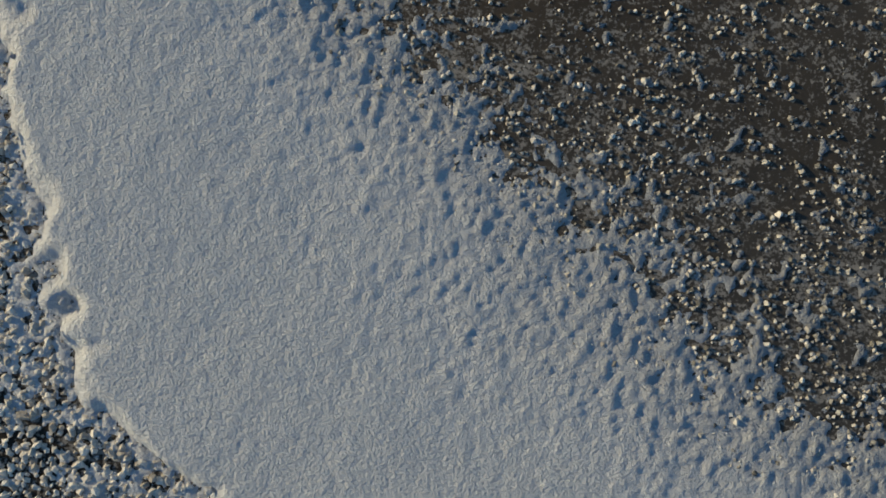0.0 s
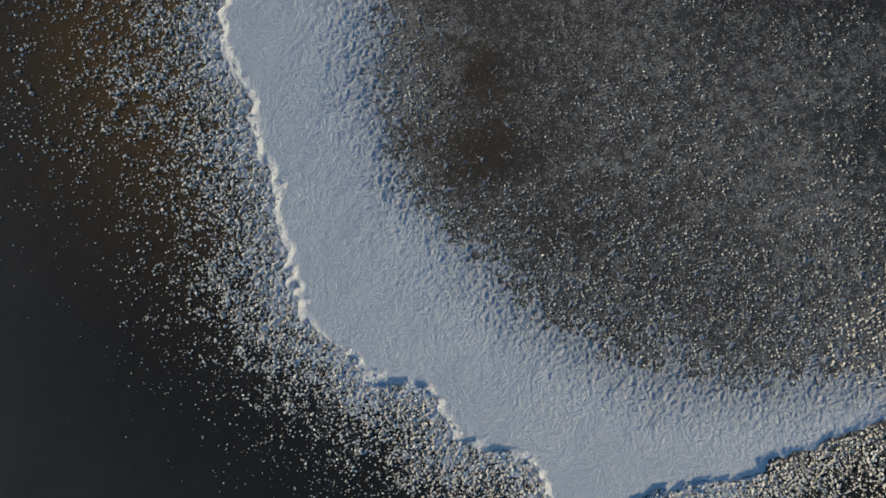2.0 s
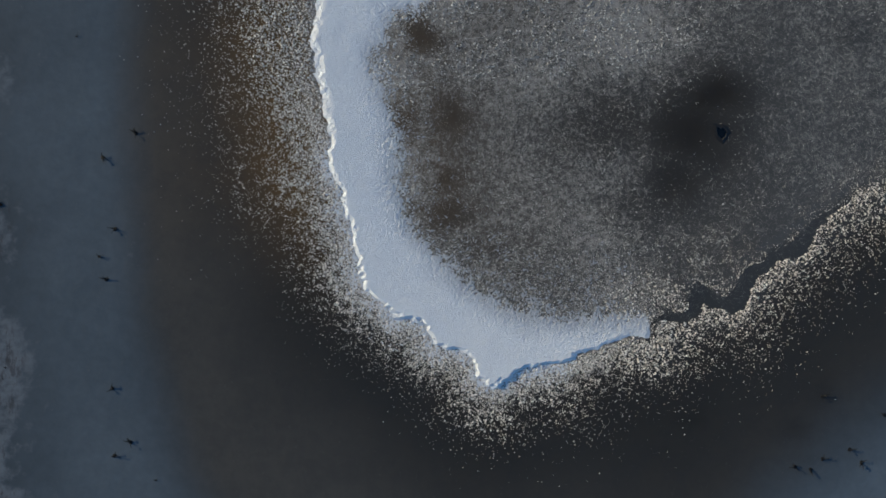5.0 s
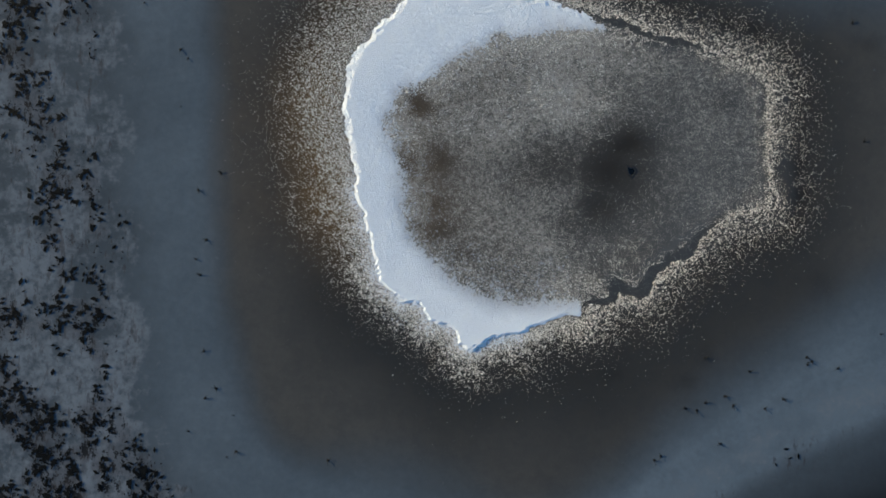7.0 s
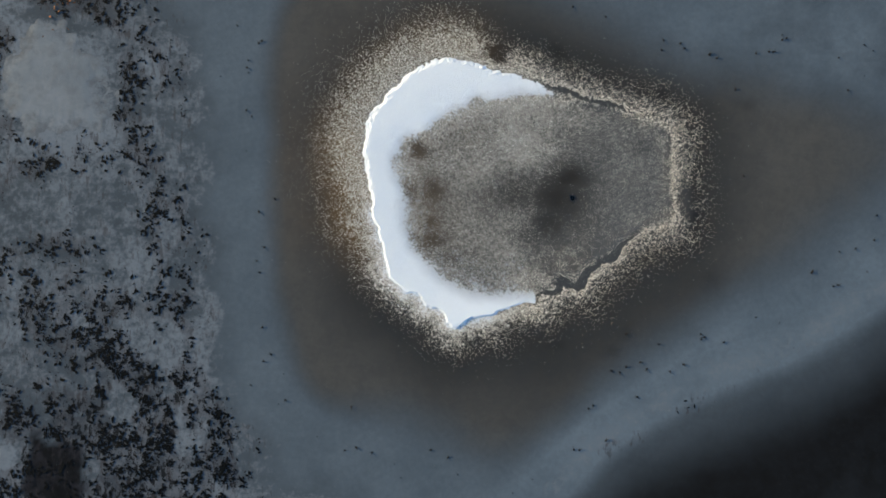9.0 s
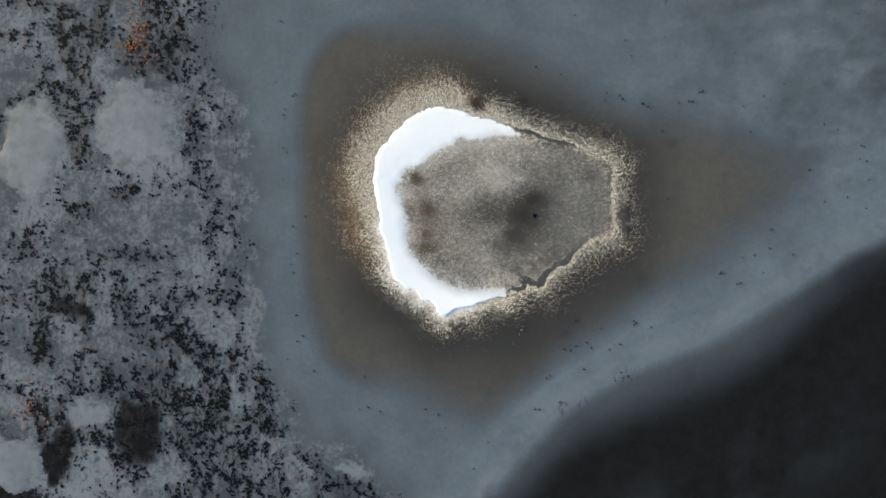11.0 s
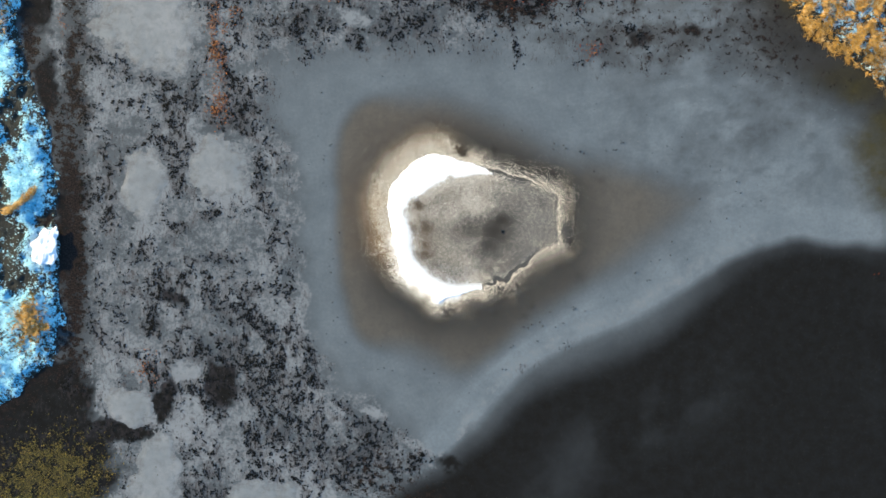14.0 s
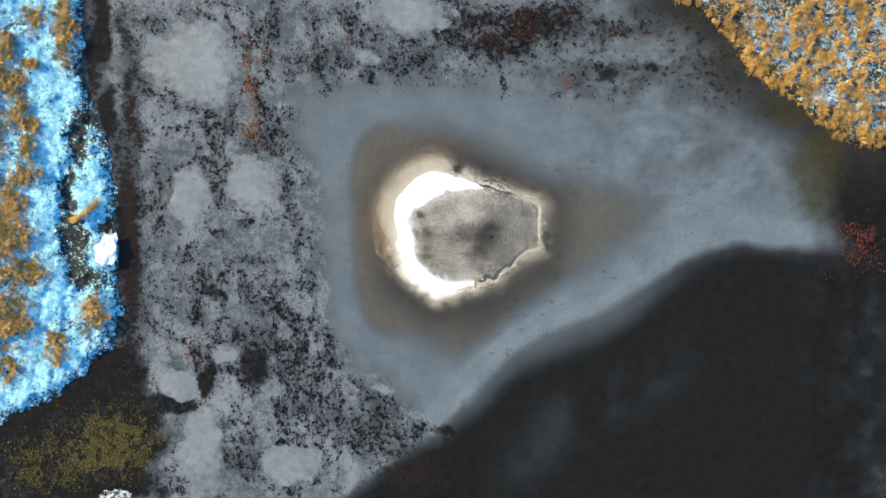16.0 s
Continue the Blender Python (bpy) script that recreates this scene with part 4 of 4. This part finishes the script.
def grain_mesh(name, x, y, size, material, rounded):
    """Low uneven crumbs with leaning tips, one island each."""
    n, sides = x.size, 5 if rounded else 4
    k = np.arange(sides)
    turn = rng.rand(n, 1) * 6.28 + (k[None, :] + 0.5 * rng.rand(n, sides)) * (6.2832 / sides)
    tall = size * (0.55 + 0.85 * rng.rand(n))
    lean = np.stack([(rng.rand(n) - 0.5) * size, (rng.rand(n) - 0.5) * size], -1)
    rings = []
    for f, h in ((1.0, 0.0), (0.78, 0.72))[:2 if rounded else 1]:
        reach = size[:, None] * f * (0.6 + 0.85 * rng.rand(n, sides))
        rings.append(np.stack([x[:, None] + reach * np.cos(turn) + h * lean[:, :1], y[:, None] + reach * np.sin(turn) + h * lean[:, 1:],
                               -0.001 + tall[:, None] * h * (0.6 + 0.8 * rng.rand(n, sides))], -1))
    tip = np.stack([x + lean[:, 0], y + lean[:, 1], tall], -1)[:, None, :]
    verts = np.concatenate(rings + [tip], 1)
    top, q = sides * (len(rings) - 1), (k + 1) % sides
    tris = [np.stack([top + k, top + q, np.full(sides, top + sides)], 1)]
    if rounded:
        tris += [np.stack([k, q, sides + q], 1), np.stack([k, sides + q, sides + k], 1)]
    tris = np.concatenate(tris)[None] + verts.shape[1] * np.arange(n)[:, None, None]
    return mesh_of(name, verts.reshape(-1, 3), tris.reshape(-1, 3), material, smooth=False)


size = (0.0034 + 0.0062 * rng.rand(px.size) ** 1.5) * (0.60 + 0.55 * dens) * np.where(fine_grain, np.where(d > 0, 0.80, 0.55), np.where(d > 0, 1.12, 0.96))
plate = (d < 0) & (rng.rand(px.size) > np.where(fine_grain, 0.35, 0.8) * band ** 2)
for name, pick, material, label in (
        ("frost_grains", ~plate & ~fine_grain, GRAIN, "coarse white frost grains scattered round the snow crescent"),
        ("fine_frost_grains", ~plate & fine_grain, GRAIN, "dense white frost grains along the ragged snow edge"),
        ("fine_frost_crumbs", plate & fine_grain, CRUMB, "greyish frost crumbs beside the snow on dark ice"),
        ("frost_crumbs", plate & ~fine_grain, CRUMB, "fine greyish frost crumbs on the dark ice plate")):
    tagged(new(name, grain_mesh(name, px[pick], py[pick], size[pick], material, name.startswith("fine"))), label, "frost", kind="stuff")


# ---- plants ----
def blades(name, x, y, z, length, width, heading, lean, material):
    """Curved tapering grass blades, one island each."""
    n = len(x)
    dx, dy = np.cos(heading), np.sin(heading)
    out = np.stack([dx, dy, np.zeros(n)], 1)
    side = np.stack([-dy, dx, np.zeros(n)], 1) * (width / 2)[:, None]
    root = np.stack([x, y, z], 1)
    up = np.array([0, 0, 1.0])
    mid = root + out * (length * 0.45 * np.sin(lean * 0.7))[:, None] + up * (length * 0.5 * np.cos(lean * 0.7))[:, None]
    end = root + out * (length * np.sin(lean))[:, None] + up * (length * 0.72 * np.cos(lean))[:, None]
    verts = np.stack([root - side, root + side, mid - side * 0.8, mid + side * 0.8, end], 1).reshape(-1, 3)
    tris = np.array([[0, 1, 3], [0, 3, 2], [2, 3, 4]])[None] + 5 * np.arange(n)[:, None, None]
    return mesh_of(name, verts, tris.reshape(-1, 3), material)


def flakes(name, x, y, z, size, material, tilt=0.5):
    """Small leaf-shaped flakes lying about, one island each."""
    n = len(x)
    a = rng.rand(n) * 6.28
    u = np.stack([np.cos(a), np.sin(a), (rng.rand(n) - 0.5) * tilt], 1) * size[:, None]
    v = np.stack([-np.sin(a), np.cos(a), (rng.rand(n) - 0.5) * tilt], 1) * (size * (0.3 + 0.35 * rng.rand(n)))[:, None]
    mid = np.stack([x, y, z + size * 0.25 * tilt], 1)
    verts = np.stack([mid - u, mid + v - u * 0.1, mid + u, mid - v + u * 0.15], 1).reshape(-1, 3)
    return mesh_of(name, verts, np.arange(4 * n).reshape(-1, 4), material)


def scatter(table, count, spread=1.0):
    """Random places within soft patches, more in the heavier ones."""
    t = np.array(table)
    w = t[:, 2] * t[:, 3] * t[:, 4]
    pick = rng.choice(len(t), count, p=w / w.sum())
    return t[pick, 0] + rng.randn(count) * t[pick, 2] * 0.6 * spread, t[pick, 1] + rng.randn(count) * t[pick, 3] * 0.6 * spread


# sedge poking through the patchy snow
x, y = -20 + 30 * rng.rand(1400000), -12 + 24 * rng.rand(1400000)
want = np.clip(sedge_density(x, y) - 0.10, 0, 1) ** 1.3 * ramp(fbm(x, y, 0.16, 4, 131, 0.7), 0.50, 0.60)
go = rng.rand(x.size) < want * 1.6
x, y = x[go], y[go]
tagged(new("sedge_bits", flakes("sedge_bits", x, y, np.full(x.size, 0.006), 0.016 + 0.052 * rng.rand(x.size) ** 2.2, SEDGE, 0.15)),
       "dark broken sedge and leaf bits frozen into patchy snow", "plants", kind="stuff")

for name, table, count, size, material, label in (
        ("pond_moss", GREEN_WEED, 40000, 0.034, MOSS, "yellow-green moss tufts on dark ice near the bank"),
        ("red_leaf_litter", RED_LEAF, 2200, 0.040, RED, "dark red fallen leaves frozen on the ice"),
        ("orange_leaf_litter", ORANGE_LEAF, 2800, 0.036, ORANGE, "orange-brown leaves and sedge frozen into the snow")):
    x, y = scatter(table, count)
    ok = (bank(x, y) > 0.05) & (rng.rand(x.size) < 0.10 + 0.9 * ramp(fbm(x, y, 0.35, 4, 161, 0.65), 0.42, 0.60))
    x, y = x[ok], y[ok]
    tagged(new(name, flakes(name, x, y, np.full(x.size, 0.01), size * (0.4 + 0.8 * rng.rand(x.size)), material, 0.9)), label, "plants", kind="stuff")

# straw-coloured grass on the banks
x, y = 8.5 + 13 * rng.rand(420000), 3.5 + 10 * rng.rand(420000)
clump, seam = fbm(x, y, 0.30, 3, 141, 0.6), np.abs(fbm(x * 1.3, y * 0.6, 0.9, 3, 143) - 0.5)
ok = (bank(x, y) < -0.02) & (east(x, y) < 0.4) & (rng.rand(x.size) < 0.05 + 0.9 * ramp(clump, 0.43, 0.60) * ramp(seam, 0.02, 0.09))
ok &= rng.rand(x.size) > 0.9 * np.exp(-((x - 16.3) / 0.9) ** 2 - ((y - 6.4) / 0.55) ** 2)
x, y = x[ok][:85000], y[ok][:85000]
n = x.size
heading = -1.1 + 3.2 * (fbm(x, y, 0.5, 2, 145) - 0.5) + rng.randn(n) * 0.8
straw = blades("straw_grass", x, y, ground_height(x, y) - 0.02, 0.08 + 0.22 * rng.rand(n) ** 1.5, 0.010 + 0.015 * rng.rand(n), heading, 0.45 + 0.8 * rng.rand(n), STRAW)
x, y = 14 + 22 * rng.rand(90000), 3 + 22 * rng.rand(90000)
ok = (bank(x, y) < -0.1) & (east(x, y) < 1.0) & ((x > 21.3) | (y > 13.3)) & (rng.rand(x.size) < 0.1 + 0.9 * ramp(fbm(x, y, 0.5, 3, 141, 0.6), 0.40, 0.58))
x, y = x[ok][:16000], y[ok][:16000]
n = x.size
outer = blades("straw_grass_outer", x, y, ground_height(x, y) - 0.02, 0.16 + 0.2 * rng.rand(n), 0.04 + 0.03 * rng.rand(n), 6.28 * rng.rand(n), 0.55 + 0.8 * rng.rand(n), STRAW)
tagged(new("bank_grass", outer), "sparse straw-coloured grass further back on the bank", "grass", kind="stuff")
tagged(new("straw_grass", straw), "dense frosted straw-coloured sedge on the pond bank", "grass", kind="stuff")

x, y = scatter(GRASSY, 105000, 0.86)
ok = (bank(x, y) < -0.05) & (rng.rand(x.size) < 0.06 + 0.94 * ramp(fbm(x, y, 0.26, 4, 151, 0.65), 0.40, 0.60)) & (blobs(POOLS, x, y) < 0.3)
x, y = x[ok], y[ok]
n = x.size
heading = 6.28 * fbm(x, y, 0.6, 2, 155) * 2 + rng.randn(n) * 1.1
straw = blades("thin_grass", x, y, ground_height(x, y) - 0.02, 0.09 + 0.21 * rng.rand(n) ** 1.5, 0.015 + 0.018 * rng.rand(n), heading, 0.50 + 0.8 * rng.rand(n), STRAW)
tagged(new("thin_grass", straw), "patches of orange dry grass standing in blue snow", "grass", kind="stuff")


def grass_tussock(seed):
    """A tuft of drooping dry blades on a low crown of matted stems."""
    g = np.random.RandomState(seed)
    n = 170
    a, r = g.rand(n) * 6.28, 0.10 * np.sqrt(g.rand(n))
    ob = new("grass_tussock")
    tuft = new("tuft", blades("tuft", r * np.cos(a), r * np.sin(a), np.full(n, 0.02), 0.09 + 0.15 * g.rand(n), 0.014 + 0.012 * g.rand(n), a + g.randn(n) * 0.9, 0.3 + 0.9 * g.rand(n), STRAW))
    tuft.parent = ob
    bm = bmesh.new()
    bmesh.ops.create_icosphere(bm, subdivisions=2, radius=0.07)
    for v in bm.verts:
        f = 0.8 + 0.5 * noise.noise(v.co * 12 + Vector((seed, 0, 0)))
        v.co = Vector((v.co.x * f, v.co.y * f, v.co.z * 0.45 * f))
    part("crown", bm, STRAW, ob, "matted grass crown")
    return tagged(ob, "dry orange grass tussock standing in blue snow", "grass", "tussocks on the snowy bank")


tussocks = [grass_tussock(k) for k in range(3)]
spots_left, made = np.array([g for g in GRASSY if g[0] > -20.3]), 0
for k in range(400):
    g = spots_left[k % len(spots_left)]
    x, y = g[0] + rng.randn() * g[2] * 0.6, g[1] + rng.randn() * g[3] * 0.6
    if made >= 54 or float(bank(np.array([x]), np.array([y]))[0]) > -0.25:
        continue
    m = pose(x, y, float(ground_height(np.array([x]), np.array([y]))[0]) - 0.015, 0, 0, rng.rand() * 360)
    if made < 3:
        tussocks[made].matrix_world = m
    else:
        copy_thing(tussocks[made % 3], m)
    made += 1


# ---- stalks frozen into the ice ----
def reed_stub(seed):
    r = random.Random(seed)
    ob = new("reed_stub")
    for k in range(r.randint(3, 5)):
        bm = bmesh.new()
        a, length = r.uniform(0, 6.28), r.uniform(0.03, 0.085)
        rings = []
        for j in range(4):
            t = j / 3
            c = Vector((math.cos(a) * length * t, math.sin(a) * length * t, -0.004 + 0.03 * math.sin(2.2 * t)))
            w = 0.006 * (1 - 0.75 * t)
            rings.append([bm.verts.new(c + Vector((-math.sin(a) * w * q, math.cos(a) * w * q, h * w))) for q, h in ((-1, 0), (0, 1), (1, 0), (0, -1))])
        for p, q in zip(rings, rings[1:]):
            for j in range(4):
                bm.faces.new((p[j], p[(j + 1) % 4], q[(j + 1) % 4], q[j]))
        bm.faces.new(rings[-1])
        part("stalk", bm, STALK, ob)
    bm = bmesh.new()
    bmesh.ops.create_uvsphere(bm, u_segments=9, v_segments=5, radius=0.022)
    for v in bm.verts:
        v.co = Vector((v.co.x * r.uniform(0.6, 1.3), v.co.y * r.uniform(0.6, 1.3), v.co.z * 0.35))
    part("crown", bm, STALK, ob)
    return tagged(ob, "black broken reed stub frozen into the ice", "reed", "reed stubs in the ice")


stubs = [reed_stub(k) for k in range(4)]
places = STUBS + STUBS_FAR
while len(places) < 116:
    x, y = rng.uniform(-6.0, 12.0), rng.uniform(-7.0, 6.5)
    if 0.2 < float(tan_edge(x, y)) < 2.0 and float(dark_edge(x, y)) > 0.9 and float(pale_edge(x, y)) < -0.3:
        places.append((x, y))
for k, (x, y) in enumerate(places):
    m = pose(x, y, 0.0, 0, 0, (k * 137) % 360) @ Matrix.Scale(1.0 if k < 68 else 0.45 + 0.35 * rng.rand(), 4)
    if k < 4:
        stubs[k].matrix_world = m
    else:
        stub = copy_thing(stubs[k % 4], m)
        stub.matrix_world = m


# ---- melt hole ----
def melt_hole(x, y):
    """A small star-shaped hole with wet slush round it."""
    r = random.Random(5)
    ob = new("melt_hole")
    ob.matrix_world = pose(x, y, 0.0)
    arms = 22
    bm = bmesh.new()
    ring = []
    for k in range(arms):
        a = 6.283 * k / arms
        star = 0.052 + 0.030 * max(0.0, math.cos(2.5 * a + 0.6)) ** 4 + r.uniform(-0.007, 0.009)
        ring.append((math.cos(a) * star, math.sin(a) * star))
    low = [bm.verts.new((px * 0.9, py * 0.9, 0.004)) for px, py in ring]
    bm.faces.new(low)
    part("water", bm, WATER, ob, "black open water in the hole")
    bm = bmesh.new()
    loops = [[bm.verts.new((px * f, py * f, z)) for px, py in ring] for f, z in ((0.88, 0.003), (1.0, 0.009), (1.25, 0.006), (1.6, 0.001))]
    for p, q in zip(loops, loops[1:]):
        for j in range(arms):
            bm.faces.new((p[j], p[(j + 1) % arms], q[(j + 1) % arms], q[j]))
    part("rim", bm, SLUSH, ob, "thin wet grey ice rim")
    return tagged(ob, "small black star-shaped melt hole in the ice", "hole")


melt_hole(*HOLE)


# ---- clods along the broken edge of the snow ----
def clod_mesh(seed):
    bm = bmesh.new()
    bmesh.ops.create_icosphere(bm, subdivisions=3, radius=1.0)
    for v in bm.verts:
        f = 0.70 + 0.45 * noise.noise(v.co * 1.4 + Vector((seed * 3.1, 0, 0))) + 0.45 * noise.noise(v.co * 3.2 + Vector((0, seed * 2.3, 0))) + 0.25 * noise.noise(v.co * 7.0)
        v.co = Vector((v.co.x * f, v.co.y * f, v.co.z * f * 0.62))
    me = bpy.data.meshes.new("clod")
    bm.to_mesh(me)
    bm.free()
    for f in me.polygons:
        f.use_smooth = True
    me.materials.append(SNOW)
    return me


clod_meshes = [clod_mesh(k) for k in range(6)]
loop = smooth_loop(CRUST_EDGE, 8)
along = np.concatenate([[0], np.cumsum(np.hypot(*np.diff(loop, axis=0).T))])
placed = 0
for k in range(900):
    if placed >= 260:
        break
    t = rng.rand() * along[-1]
    x, y = np.interp(t, along, loop[:, 0]), np.interp(t, along, loop[:, 1])
    x, y = x + rng.randn() * 0.05, y + rng.randn() * 0.05
    off = float(crust(x, y) + ragged(np.array([x]), np.array([y]))[0])
    if x > 1.0 or abs(off) > 0.022 or vnoise(np.array([t * 2.2]), np.array([3.3]), 171)[0] < 0.36:
        continue
    r = 0.005 + 0.006 * rng.rand() ** 2
    ob = new("clod", clod_meshes[placed % 6])
    ob.parent = crescent
    ob.matrix_world = pose(x, y, 0.014 + 0.3 * r, 0, 0, rng.rand() * 360) @ Matrix.Diagonal((r * (0.8 + 0.7 * rng.rand()), r, r * (0.8 + 0.5 * rng.rand()), 1))
    placed += 1


# ---- west bank ----
def on_ground(x, y):
    return float(ground_height(np.array([x]), np.array([y]))[0])


def snow_block(x, y):
    """A lump of clean snow, half sunk in the bank."""
    bm = bmesh.new()
    bmesh.ops.create_icosphere(bm, subdivisions=5, radius=1.0)
    for v in bm.verts:
        f = 0.80 + 0.42 * noise.noise(v.co * 1.3 + Vector((4, 1, 0))) + 0.20 * noise.noise(v.co * 3.4) + 0.07 * noise.noise(v.co * 11)
        v.co = Vector((v.co.x * f * 0.56, v.co.y * f * 0.86, v.co.z * f * 0.10))
    ob = part("snow_block", bm, SNOW)
    ob.matrix_world = pose(x, y, max(on_ground(x, y), 0.0) + 0.04, 0, 0, -18)
    return tagged(ob, "bright white lump of clean snow at the bank's edge", "snow")


snow_block(*SNOW_BLOCK)


def fallen_branch(x, y, turn):
    """A bare bent branch with two twigs, dusted with snow."""
    ob = new("fallen_branch")
    ob.matrix_world = pose(x, y, on_ground(x, y) + 0.05, 0, 0, turn)

    def limb(name, points, r0, r1):
        bm, rings = bmesh.new(), []
        for k, c in enumerate(points):
            r = r0 + (r1 - r0) * k / (len(points) - 1)
            rings.append([bm.verts.new(Vector(c) + Vector((0, math.cos(q * 1.0472) * r, math.sin(q * 1.0472) * r))) for q in range(6)])
        for p, q in zip(rings, rings[1:]):
            for j in range(6):
                bm.faces.new((p[j], p[(j + 1) % 6], q[(j + 1) % 6], q[j]))
        bm.faces.new(rings[0][::-1])
        bm.faces.new(rings[-1])
        part(name, bm, BARK, ob)

    limb("stem", [(-0.75 + 0.15 * k, 0.05 * math.sin(k * 0.9), 0.02 + 0.012 * math.sin(k * 1.7)) for k in range(11)], 0.035, 0.012)
    limb("twig", [(0.1 + 0.08 * k, 0.02 + 0.05 * k, 0.03) for k in range(5)], 0.014, 0.005)
    limb("twig", [(-0.2 + 0.09 * k, -0.02 - 0.045 * k, 0.03) for k in range(5)], 0.014, 0.005)
    return tagged(ob, "pale bare fallen branch lying on blue snow", "branch")


fallen_branch(*FALLEN_BRANCH, 32)


def bent_sedge(x, y):
    """A swath of sedge pressed over in one arc."""
    g = np.random.RandomState(12)
    n = 420
    s = g.rand(n) - 0.5
    px, py = x + 1.25 * s + 0.05 * g.randn(n), y + 0.75 * s + 0.5 * s * s + 0.07 * g.randn(n)
    me = blades("bent_sedge", px, py, np.maximum(ground_height(px, py), 0.0) + 0.01, 0.14 + 0.20 * g.rand(n), 0.016 + 0.012 * g.rand(n), 0.5 + 1.0 * s + 0.25 * g.randn(n), 1.0 + 0.4 * g.rand(n), STRAW)
    return tagged(new("bent_sedge", me), "swath of orange sedge bent over beside a dark pool", "grass")


bent_sedge(*BENT_SEDGE)
